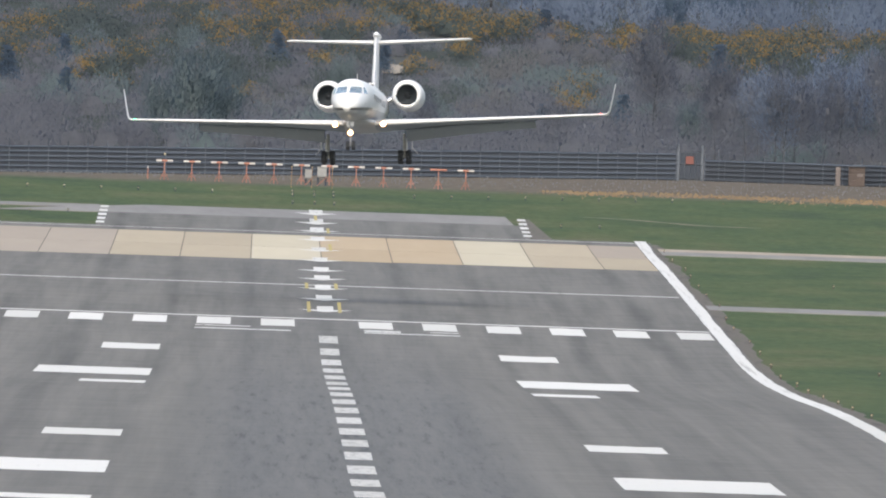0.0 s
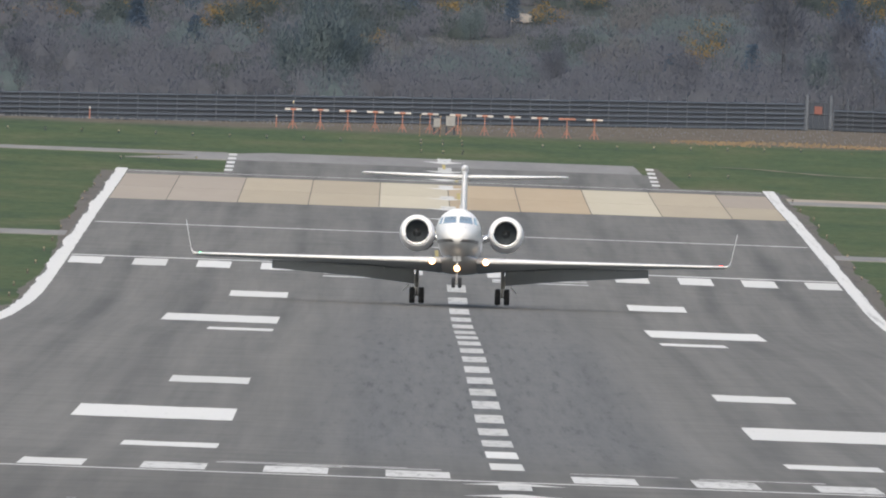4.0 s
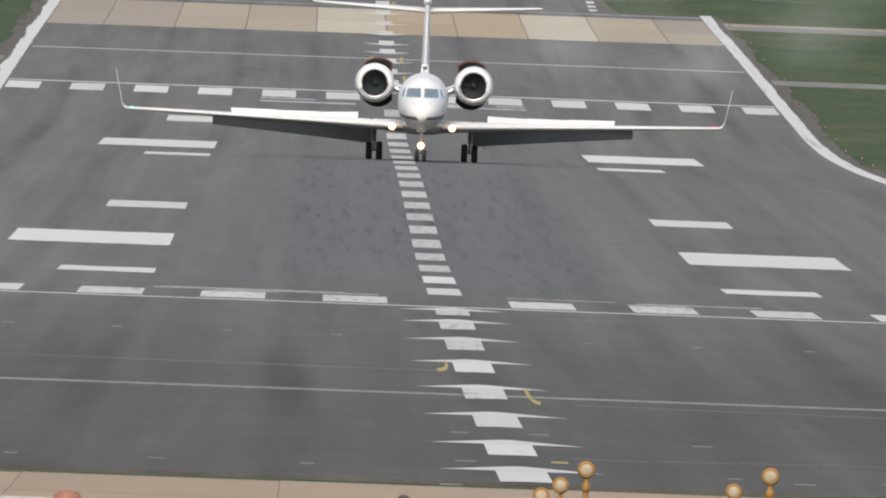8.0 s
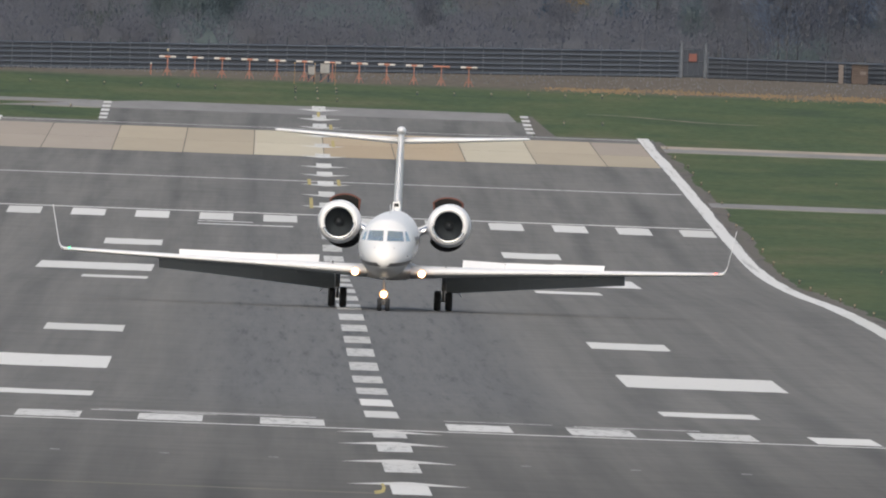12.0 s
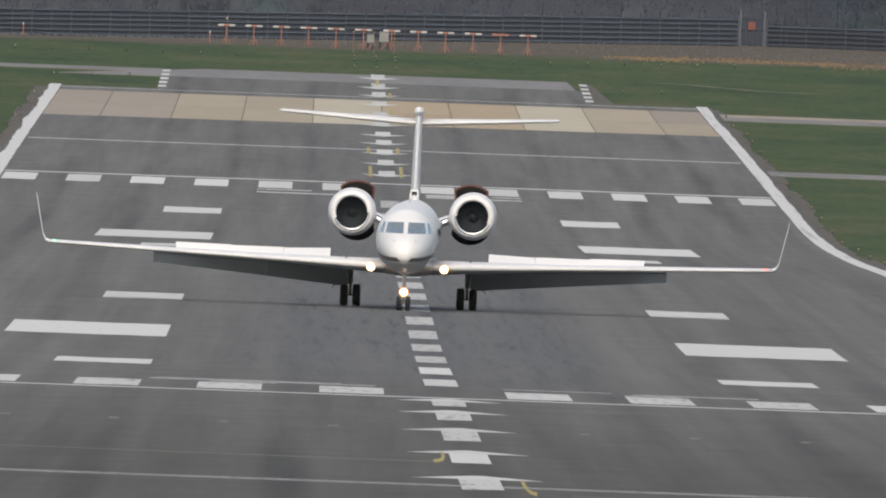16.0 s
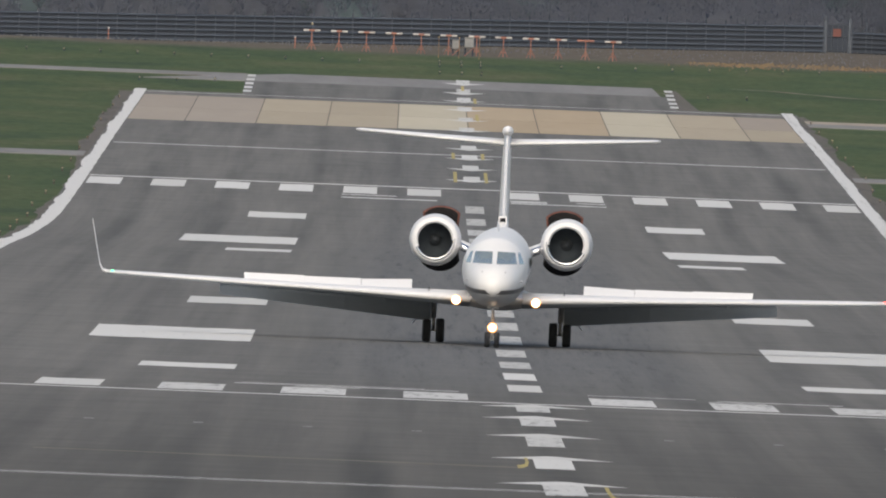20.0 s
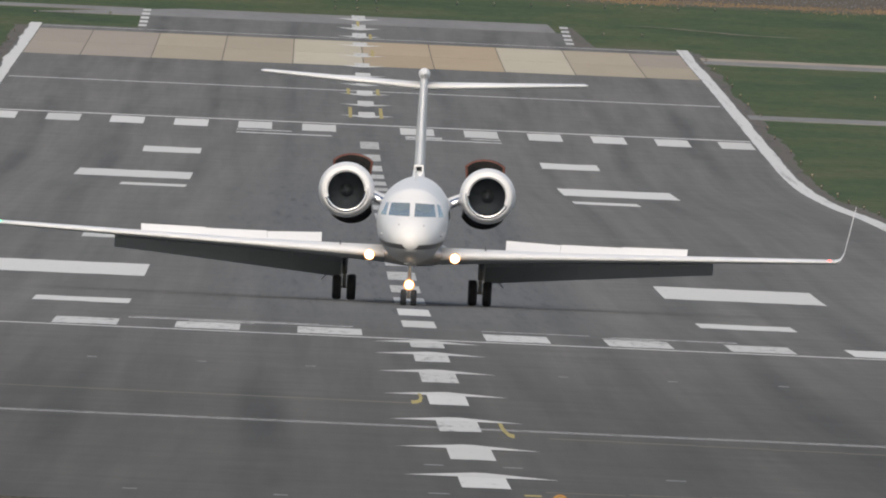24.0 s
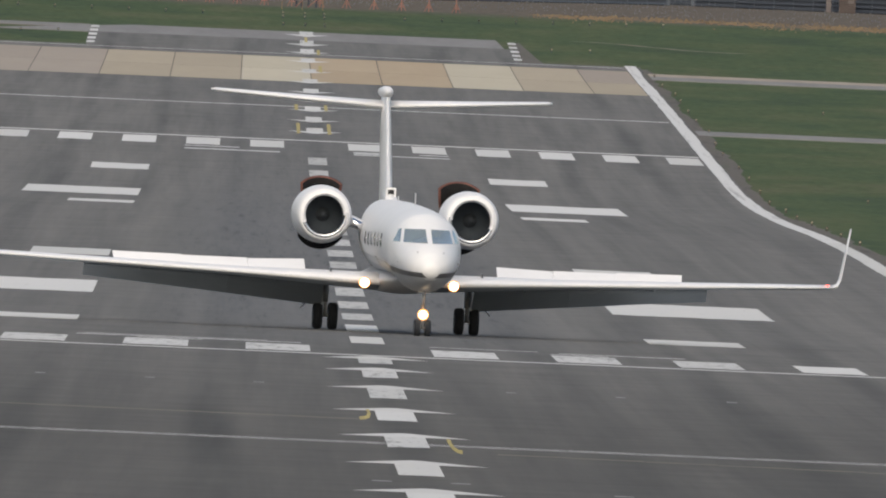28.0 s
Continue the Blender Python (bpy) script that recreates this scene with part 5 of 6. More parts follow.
# ---------------------------------------------------------------- tyre smoke of the touchdown
def make_smoke():
    m, nt, b = shader("thin_blue_smoke")
    n = grain(nt, coords(nt), 1.6, 3.0)
    nt.links.new(ramp(nt, n, [(0.3, (0.55, 0.62, 0.70)), (0.7, (0.66, 0.71, 0.77))]), b.inputs["Base Color"])
    # each puff thins out towards its rim
    ball = nt.nodes.new("ShaderNodeTexGradient")
    ball.gradient_type = "SPHERICAL"
    nt.links.new(coords(nt), ball.inputs["Vector"])
    thin = add(nt, "ShaderNodeMath")
    thin.operation, thin.inputs[1].default_value = "MULTIPLY", 0.22
    wisps = nt.nodes.new("ShaderNodeMath")
    wisps.operation = "MULTIPLY"
    nt.links.new(ball.outputs["Fac"], wisps.inputs[0])
    nt.links.new(n, wisps.inputs[1])
    nt.links.new(wisps.outputs[0], thin.inputs[0])
    nt.links.new(thin.outputs[0], b.inputs["Alpha"])
    b.inputs["Roughness"].default_value = 1.0
    b.inputs["Specular IOR Level"].default_value = 0.0
    smoke = thing("tyre_smoke", pose(1.5, 2330, -9), "thin bluish tyre smoke drifting off the runway", "smoke")
    rng = random.Random(17)
    for cx, cz, r in ((-2.2, -0.6, 2.6), (-0.8, 0.9, 2.8), (0.7, -0.8, 2.4), (1.6, 1.4, 3.0), (3.0, -0.1, 2.8), (4.3, 1.2, 2.6)):
        bm = bmesh.new()
        bm.faces.new([bm.verts.new((math.cos(k * math.tau / 24), rng.uniform(-0.06, 0.06), math.sin(k * math.tau / 24))) for k in range(24)])
        puff = part("puff", bm, m, smoke)
        puff.scale = (r * 1.2, r, r)
        MOVING.setdefault("puffs", []).append((puff, (cx, rng.uniform(-9, 9), cz), cx, cz))
    return smoke


SMOKE = make_smoke()
make_fence()
make_gate()
make_hut()
make_aerials()
make_lights()

# ---------------------------------------------------------------- scrub, gorse and woods on the hill
def foliage(name, dark, light):
    """Leaves and twigs that let part of the light through."""
    m = surface(name, dark, light, 0.3, 0.95, 0, 0, per="island", spec=0.1)
    nt = m.node_tree
    b = nt.nodes["Principled BSDF"]
    thin = nt.nodes.new("ShaderNodeBsdfTranslucent")
    nt.links.new(b.inputs["Base Color"].links[0].from_socket, thin.inputs["Color"])
    mix = add(nt, "ShaderNodeMixShader", Fac=0.6)
    nt.links.new(b.outputs[0], mix.inputs[1])
    nt.links.new(thin.outputs[0], mix.inputs[2])
    nt.links.new(mix.outputs[0], nt.nodes["Material Output"].inputs["Surface"])
    return m


# twig and leaf colours are blued and greyed to stand for distance haze
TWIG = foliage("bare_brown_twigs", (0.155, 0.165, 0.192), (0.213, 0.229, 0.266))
TWIG_HAZED = foliage("bare_purple_birch_twigs", (0.175, 0.217, 0.290), (0.241, 0.299, 0.400))
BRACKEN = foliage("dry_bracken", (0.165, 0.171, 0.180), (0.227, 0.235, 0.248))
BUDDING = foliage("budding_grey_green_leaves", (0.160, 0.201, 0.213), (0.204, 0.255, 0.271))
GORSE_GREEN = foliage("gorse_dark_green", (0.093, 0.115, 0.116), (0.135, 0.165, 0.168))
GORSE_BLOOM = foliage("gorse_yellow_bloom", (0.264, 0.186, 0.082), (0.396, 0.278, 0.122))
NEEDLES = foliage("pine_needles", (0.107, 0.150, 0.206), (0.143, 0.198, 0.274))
BARK = surface("grey_bark", (0.060, 0.064, 0.073), (0.095, 0.10, 0.11), 2.0, 0.95, 0, 0.2, (1, 1, 0.3))
PALE_BARK = surface("pale_birch_bark", (0.062, 0.066, 0.075), (0.098, 0.103, 0.114), 2.0, 0.9, 0, 0.1, (1, 1, 0.3))
SAND = surface("bare_sandy_soil", (0.22, 0.19, 0.15), (0.31, 0.27, 0.215), 0.8, 0.95, 0, 0)


class Foliage:
    """Gathers rounded masses of leaf and twig into one mesh: a lumpy body under a fringe of small leaves, shaded by the mass they grow on."""

    def __init__(self, seed, firm=0.75):
        self.firm = firm
        self.rng = np.random.default_rng(seed)
        self.quads, self.normals, self.kinds = [], [], []

    def add(self, centres, normals, length, width, material, upright=0.0):
        """Small four-cornered leaves or twigs that lie on a mass with those normals."""
        n = len(centres)
        if not n:
            return
        rng = self.rng
        normals = normals / (np.linalg.norm(normals, axis=1)[:, None] + 1e-9)
        a = rng.normal(size=(n, 3)) * (1 - upright) + normals * 0.35
        a[:, 2] += upright * 1.6
        a /= np.linalg.norm(a, axis=1)[:, None] + 1e-9
        b = np.cross(normals + rng.normal(size=(n, 3)) * 0.2, a)
        b /= np.linalg.norm(b, axis=1)[:, None] + 1e-9
        flip = np.einsum("ij,ij->i", np.cross(a, b), normals) < 0
        b[flip] *= -1
        a, b = a * (length * rng.uniform(0.6, 1.3, n))[:, None] / 2, b * (width * rng.uniform(0.6, 1.3, n))[:, None] / 2
        c = np.asarray(centres)
        self.quads.append(np.stack([c - a - b, c + a - b * 0.35, c + a + b * 0.35, c - a + b], 1).reshape(-1, 3))
        shade = normals + rng.normal(size=(n, 3)) * 0.1
        shade /= np.linalg.norm(shade, axis=1)[:, None]
        self.normals.append(np.repeat(shade, 4, axis=0))
        self.kinds.append(np.full(n, material, dtype=np.int32))

    @staticmethod
    def lumps(d, phase):
        x, y, z = d.T
        return (1 + 0.13 * np.sin(4.1 * x + phase) * np.cos(3.3 * y + 1.7 * phase) + 0.10 * np.sin(6.0 * z + 5.0 * x + 2 * phase)
                + 0.07 * np.sin(11.0 * x + 9.0 * z + 3 * phase) + 0.05 * np.sin(17.0 * z - 13.0 * x + 7.0 * y + phase) + 0.04 * np.sin(23.0 * x + 21.0 * z + 5 * phase))

    def open_to_sky(self, nrm):
        """Loose twigs let light in from above: their masses shade more softly than solid ones."""
        nrm = nrm / np.linalg.norm(nrm, axis=1)[:, None] * self.firm + np.array([0.0, -0.3, 0.5])
        return nrm / np.linalg.norm(nrm, axis=1)[:, None]

    def mass(self, c, radii, n, length, width, material, upright=0.0, bloom=None, low=-0.25, sides=8, rings=4, body=0.5, edge=1.14):
        """One bush or puff of a crown about c: its body, then n leaves. bloom: material and share of the flowers."""
        rng = self.rng
        c, radii = np.asarray(c, float), np.asarray(radii, float)
        phase = rng.uniform(0, 50)
        u, v = np.meshgrid(np.arange(sides) * math.tau / sides, np.linspace(math.asin(low), math.pi / 2 - 0.02, rings + 1))
        d = np.stack([np.cos(u) * np.cos(v), np.sin(u) * np.cos(v), np.sin(v)], -1).reshape(-1, 3)
        p = c + d * self.lumps(d, phase)[:, None] * radii * body
        nrm = self.open_to_sky(d / radii)
        k = np.arange(rings)[:, None] * sides + np.arange(sides)[None]
        k2 = np.arange(rings)[:, None] * sides + (np.arange(sides)[None] + 1) % sides
        idx = np.stack([k, k2, k2 + sides, k + sides], -1).reshape(-1)
        self.quads.append(p[idx])
        self.normals.append(nrm[idx])
        self.kinds.append(np.full(rings * sides, material, dtype=np.int32))
        d = rng.normal(size=(n, 3))
        d /= np.linalg.norm(d, axis=1)[:, None]
        d[:, 2] = np.where(d[:, 2] < low, -d[:, 2], d[:, 2])
        p = c + d * (self.lumps(d, phase) * (body + (edge - body) * rng.uniform(0, 1, n) ** 0.6))[:, None] * radii
        nrm = self.open_to_sky(d / radii)
        if bloom is None:
            self.add(p, nrm, length, width, material, upright)
            return
        flower_kind, share = bloom
        patch = np.sin(p[:, 0] * 3.1 + phase) * np.sin(p[:, 2] * 3.7 + 2 * phase) + np.sin(p[:, 1] * 2.3 + p[:, 2] * 1.9 + phase) * 0.6 + 1.1 * d[:, 2] - 0.35
        flower = rng.uniform(0, 1, n) < share * np.clip(0.35 + patch, 0, 1.5)
        self.add(p[~flower], nrm[~flower], length, width, material, upright)
        self.add(p[flower] + d[flower] * 0.06, nrm[flower], length * 0.8, width * 1.1, flower_kind, upright)

    def mesh(self, name, materials):
        v, nrm = np.concatenate(self.quads), np.concatenate(self.normals)
        n = len(v) // 4
        me = bpy.data.meshes.new(name)
        me.vertices.add(len(v))
        me.vertices.foreach_set("co", v.astype(np.float32).ravel())
        me.loops.add(4 * n)
        me.loops.foreach_set("vertex_index", np.arange(4 * n, dtype=np.int32))
        me.polygons.add(n)
        me.polygons.foreach_set("loop_start", np.arange(0, 4 * n, 4, dtype=np.int32))
        me.polygons.foreach_set("material_index", np.concatenate(self.kinds))
        for m in materials:
            me.materials.append(m)
        me.update(calc_edges=True)
        me.attributes.new("custom_normal", "FLOAT_VECTOR", "POINT").data.foreach_set("vector", nrm.astype(np.float32).ravel())
        return me


def ridge(x):
    """How far the open slope reaches before the wood begins."""
    return float(np.interp(x, (-66, -38, -27, -19, -8, 1, 9, 16, 24, 40, 78), (3828, 3834, 3840, 3858, 3872, 3902, 3904, 3880, 3868, 3886, 3900)))


def bare(x, d):
    """The sandy scar and what lies before it, where nothing grows."""
    return abs(x - 7.0) < 2.2 and 3742 < d < 3806


def make_scrub():
    rng = np.random.default_rng(11)
    # gorse along the crest and in patches on the slope
    leaf = Foliage(21, 1.5)
    
    def gorse(x, d, r, share):
        leaf.mass((x, d, hill(x, d) + 0.35 * r), (r, r * 1.2, r * rng.uniform(0.7, 0.95)), int(230 * r * r) + 110, 0.2, 0.12, 0, 0.1, (1, share) if share else None)

    for _ in range(800):
        x = rng.uniform(-66, 78)
        d = ridge(x) - abs(rng.normal(4, 42)) if rng.uniform() < 0.7 else rng.uniform(3690, ridge(x))
        crest = d > ridge(x) - 60
        f = noise.noise((x * 0.05, d * 0.016, 7.7))
        if f < (-0.2 if crest else 0.12) or bare(x, d):
            continue
        g = noise.noise((x * 0.09, d * 0.02, 3.2))
        gorse(x, d, rng.uniform(0.9, 2.0), 0.0 if g < 0.0 else 0.42 if crest else 0.24)
    # the thickest bloom: across, along, width of the clump
    west = [(-35.8, 3893, 1.9), (-32.5, 3809, 2.6), (-32.0, 3752, 2.4), (-28.0, 3841, 2.6), (-25.0, 3777, 1.6), (-16.5, 3912, 2.9), (-16.3, 3872, 1.9), (-12.5, 3912, 3.2),
            (-12.6, 3858, 2.6), (-7.8, 3920, 2.6), (-7.8, 3842, 2.2), (-17.1, 3768, 3.2), (-19.0, 3742, 1.6), (-13.9, 3838, 1.0), (-3.0, 3905, 3.4), (-1.3, 3842, 2.2), (-5.9, 3691, 1.3), (-3.3, 3905, 2.3)]
    east = [(1.3, 3876, 1.9), (5.1, 3868, 1.9), (9.8, 3935, 1.8), (11.6, 3880, 1.5), (13.0, 3850, 1.3), (16.6, 3900, 1.3), (18.4, 3905, 1.5), (21.5, 3905, 1.6), (27.6, 3868, 2.7), (28.6, 3905, 1.9),
            (33.7, 3905, 1.3), (38.2, 3915, 1.6), (1.3, 3777, 1.0), (9.7, 3785, 1.2), (22.2, 3770, 2.5), (21.2, 3722, 2.2), (20.9, 3688, 1.2), (28.3, 3780, 1.2)]
    for x0, d0, wide in west + east:
        for _ in range(int(3 + 3 * wide)):
            gorse(x0 + rng.normal(0, 0.5) * wide, min(d0 - 12, ridge(x0) - 4) + rng.normal(0, 8), rng.uniform(0.7, 1.4), 0.6)
    ob = new("gorse_thicket", leaf.mesh("gorse_thicket", [GORSE_GREEN, GORSE_BLOOM]))
    tagged(ob, "dark green gorse thicket with yellow bloom on the hillside", "gorse", kind="stuff")
    # brushwood: a pale fringe of bracken behind the fence, then rounded leafless shrubs up the slope
    leaf = Foliage(22)
    for _ in range(330):
        x, d = rng.uniform(-66, 78), 3462 + abs(rng.normal(0, 22))
        r = rng.uniform(0.6, 1.3)
        leaf.mass((x, d, hill(x, d)), (r * 1.2, r, r * 1.25), int(430 * r), 0.28, 0.055, 2 if rng.uniform() < 0.62 else 0, 0.6, None, -0.1)
    for _ in range(330):
        x, d = rng.uniform(-66, 78), rng.uniform(3500, 3640)
        r = rng.uniform(1.1, 2.4)
        tint = noise.noise((x * 0.07, d * 0.016, 2.9))
        k = 3 if tint > 0.27 else 0
        leaf.mass((x, d, hill(x, d) + 0.35 * r), (r, r, r * rng.uniform(1.0, 1.35)), int(480 * r), 0.3, 0.065, k, 0.5, None, -0.2)
    for _ in range(560):
        x, d = rng.uniform(-66, 78), rng.uniform(3640, ridge(x) + 25)
        r = rng.uniform(1.0, 2.3)
        if d > 3790 and noise.noise((x * 0.06 + 9, d * 0.012, 1.2)) > 0.02 or bare(x, d):
            continue
        tint = noise.noise((x * 0.075, d * 0.02, 2.9))
        k = 3 if tint > 0.17 else 5 if tint < -0.28 else 2 if -0.1 < tint < 0.02 else 0
        leaf.mass((x, d, hill(x, d) + 0.1 * r), (r, r, r * rng.uniform(0.75, 1.1)), int(460 * r), 0.3, 0.062, k, 0.5, None, -0.2)
    # low heather and bramble that cover the ground between
    for _ in range(950):
        x, d = rng.uniform(-66, 78), rng.uniform(3510, 3935)
        r = rng.uniform(0.9, 2.0)
        if bare(x, d):
            continue
        k = 0 if noise.noise((x * 0.09, d * 0.03, 1.7)) < 0.12 else 5
        leaf.mass((x, d, hill(x, d)), (r * 1.3, r * 1.3, r * 0.7), int(230 * r), 0.3, 0.06, k, 0.5, None, -0.1, 8, 3, 0.5, 1.2)
    ob = new("brushwood", leaf.mesh("brushwood", [TWIG, TWIG_HAZED, BRACKEN, BUDDING, NEEDLES, GORSE_GREEN]))
    tagged(ob, "leafless brown brushwood and dry bracken behind the fence", "brushwood", kind="stuff")
    # dry grass and orange weeds along the bank
    leaf = Foliage(23)
    n = 2500
    x = rng.uniform(-62, 80, n)
    d = rng.uniform(3335, 3452, n)
    z = np.array([hill(a, b) for a, b in zip(x, d)])
    leaf.add(np.stack([x, d, z + 0.1], 1), np.tile([0, -0.6, 0.6], (n, 1)), 0.16, 0.07, 0, 0.4)
    n = 5200
    x = rng.uniform(14, 62, n)
    d = rng.normal(3308, 13, n)
    keep = np.array([noise.noise((a * 0.16, b * 0.05, 6.1)) + 0.012 * (a - 26) > rng.uniform(-0.25, 0.35) for a, b in zip(x, d)])
    x, d = x[keep], d[keep]
    z = np.array([hill(a, b) for a, b in zip(x, d)])
    leaf.add(np.stack([x, d, z + 0.1], 1), np.tile([0, -0.6, 0.6], (len(x), 1)), 0.16, 0.09, 1, 0.4)
    ob = new("bank_grass", leaf.mesh("bank_grass", [BRACKEN, surface("orange_dry_weeds", (0.125, 0.092, 0.056), (0.18, 0.128, 0.07), 1.0, 0.95, 0, 0, per="island")]))
    tagged(ob, "dry straw-coloured tufts and orange weeds on the bank", "dry grass", kind="stuff")
    # a scar of bare sand on the slope
    verts, faces = [], []
    for i in range(25):
        a = i * math.tau / 24
        rr = 1.0 + 0.7 * noise.noise((math.cos(a) * 2, math.sin(a) * 2, 5.0))
        xx, dd = 7.0 + 1.15 * rr * math.cos(a), 3786 + 15 * rr * math.sin(a)
        verts.append((xx, dd, hill(xx, dd) + 0.08))
    verts.append((7.0, 3786, hill(7.0, 3786) + 0.12))
    faces = [(i, i + 1, 25) for i in range(24)]
    ob = link("sand_scar", verts, faces, SAND)
    tagged(ob, "pale scar of bare sand among the gorse", "sand", kind="structure")


def tree_mesh(seed, height, spread, pine=False):
    """Meshes of a tree: trunk with limbs, and crown."""
    rng = random.Random(seed)
    bm = bmesh.new()
    leaf = Foliage(seed + 100)
    p = Vector((0, 0, -0.4))
    pts = [p]
    for k in range(8):
        p = p + Vector((rng.uniform(-0.12, 0.12), rng.uniform(-0.12, 0.12), (height * (0.95 if pine else 0.8)) / 8))
        pts.append(p)
    r0 = 0.009 * height
    for i, (a, b) in enumerate(zip(pts, pts[1:])):
        rod(bm, a, b, r0 * (1 - i / 9), r0 * (1 - (i + 1) / 9), 7)
    limbs = 24 if pine else 12
    for i in range(limbs):
        f = 0.3 + 0.7 * (i + rng.uniform(0, 0.8)) / limbs
        base = pts[min(int(f * 8), 7)].lerp(pts[min(int(f * 8) + 1, 8)], (f * 8) % 1)
        a = i * 2.4 + rng.uniform(-0.5, 0.5)
        if pine:
            reach = spread * (1.15 - f) * rng.uniform(0.7, 1.1) + 0.4
            tip = base + Vector((math.cos(a) * reach, math.sin(a) * reach, rng.uniform(-0.2, 0.4)))
        else:
            reach = spread * rng.uniform(0.55, 0.95) * (1.15 - 0.65 * f)
            tip = base + Vector((math.cos(a) * reach, math.sin(a) * reach, reach * rng.uniform(0.4, 1.1)))
        rod(bm, base, tip, r0 * 0.3 * (1.15 - f), 0.012, 5)
        if pine:
            c, r = base.lerp(tip, 0.6), max(0.55, reach * 0.62)
            leaf.mass(c, (r * 1.1, r * 1.1, r * 0.6), 130, 0.36, 0.11, 0, 0.1, None, -0.6, 6, 3, 0.3, 1.2)
    if not pine:
        # one broad dome of twigs with lobes that swell from it
        mid = height * 0.6
        leaf.mass((0, 0, mid), (spread * 0.8, spread * 0.8, height * 0.36), 1100, 0.55, 0.07, 0, 0.55, None, -0.9, 5, 3, 0.15, 1.15)
        for i in range(6):
            a, up = i * 2.4 + rng.uniform(-0.4, 0.4), rng.uniform(-0.2, 0.24) * height
            r = spread * rng.uniform(0.42, 0.62)
            leaf.mass((math.cos(a) * spread * 0.55, math.sin(a) * spread * 0.55, mid + up), (r, r, r * rng.uniform(1.1, 1.6)), 400, 0.55, 0.07, 0, 0.55, None, -0.8, 5, 3, 0.15, 1.15)
    return bm, leaf


def make_trees():
    rng = random.Random(31)
    kinds = []
    for name, seed, h, sp, pine, bark, leaf, label in (
        ("bare_tree", 1, 13.0, 3.2, False, BARK, TWIG_HAZED, "leafless grey tree with a haze of fine twigs"),
        ("bare_tree", 2, 15.0, 3.6, False, BARK, TWIG_HAZED, "leafless brown tree with spreading limbs"),
        ("birch_tree", 3, 14.0, 2.4, False, PALE_BARK, TWIG_HAZED, "slender leafless birch with pale bark"),
        ("pine_tree", 4, 13.0, 3.0, True, BARK, NEEDLES, "dark green pine with open layered branches"),
        ("pine_tree", 5, 9.0, 2.6, True, BARK, NEEDLES, "young dark green pine"),
        ("budding_tree", 6, 9.0, 3.0, False, BARK, BUDDING, "small tree just coming into grey-green leaf"),
        ("bare_tree", 7, 13.0, 3.5, False, BARK, TWIG, "leafless tree with a haze of brown twigs"),
    ):
        bm, cards = tree_mesh(seed, h, sp, pine)
        t = thing(name, pose(0, 0, 0), label, "tree", "woodland trees")
        part("trunk", bm, bark, t, smooth=True)
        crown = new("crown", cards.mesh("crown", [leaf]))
        crown.parent = t
        kinds.append(t)
    used = set()

    def plant(k, x, d, turn, size):
        m = pose(x, d, hill(x, d), 0, 0, turn) @ Matrix.Diagonal((size, size, size, 1))
        if k not in used:
            used.add(k)
            kinds[k].matrix_basis = m
            return
        ob = copy_thing(kinds[k], pose(x, d, hill(x, d), 0, 0, turn))
        ob.scale = (size, size, size)

    for i in range(165):
        x = rng.uniform(-66, 80)
        d = rng.uniform(ridge(x) + 30, 4330)
        k = rng.choice((0, 0, 0, 1, 1, 2, 6, 6, 3, 3, 4, 5, 5))
        plant(k, x, d, rng.uniform(0, 360), rng.uniform(0.8, 1.25))
    # trees that stand in front on the slope
    for k, x, d, s in ((5, -9.2, 3545, 0.92), (5, -7.2, 3550, 0.72), (5, -11.6, 3552, 0.7), (0, 37.5, 3505, 0.62), (1, 41.0, 3512, 0.66), (0, 45.0, 3508, 0.7), (2, 33.5, 3500, 0.55),
                       (1, 49.0, 3520, 0.74), (0, 53.0, 3515, 0.7), (4, -19.8, 3660, 0.42), (4, -25.0, 3700, 0.45), (5, 30.0, 3560, 0.55),
                       (4, 25.0, 3640, 0.4), (0, -33.0, 3540, 0.45), (1, -41.0, 3560, 0.5), (4, -20.6, 3746, 0.36), (4, -26.4, 3890, 0.5), (3, -5.5, 4227, 0.55), (4, -20.4, 3956, 0.5), (4, -35.4, 3847, 0.36), (3, 16.6, 4200, 0.6), (3, 2.6, 4129, 0.5), (3, 21.0, 4176, 0.7), (4, 31.7, 3895, 0.3), (4, 7.8, 3829, 0.28), (4, 20.0, 3865, 0.34), (4, 18.4, 3614, 0.4), (5, 2.5, 3700, 0.4), (0, 9.0, 3560, 0.4), (1, 19.0, 3550, 0.42),
                       (4, 6.0, 3740, 0.4), (4, -3.0, 3760, 0.42), (5, -28.0, 3620, 0.42), (4, 34.0, 3780, 0.5), (2, -37.0, 3780, 0.5)):
        plant(6 if k < 3 and d < 3600 else k, x, d, rng.uniform(0, 360), s)
    for i in range(34):
        x = rng.uniform(27, 64)
        plant(rng.choice((6, 6, 6, 0)), x, rng.uniform(3490, 3640), rng.uniform(0, 360), rng.uniform(0.5, 0.78))
    # the depth of the wood
    leaf = Foliage(41)
    nr = np.random.default_rng(5)
    for _ in range(470):
        x = nr.uniform(-70, 85)
        d = nr.uniform(ridge(x) + 25, 4420)
        z = hill(x, d)
        tint = noise.noise((x * 0.06, d * 0.02, 5.5))
        k = 2 if tint < -0.26 else 0 if tint > 0.16 else 3 if -0.1 < tint < -0.04 else 1
        r = nr.uniform(1.5, 2.9)
        h = nr.uniform(4, 11)
        leaf.mass((x, d, z + h - r), (r, r, r * 1.5), int(650 * r), 0.5, 0.07, k, 0.55, None, -0.8, 5, 3, 0.15, 1.15)
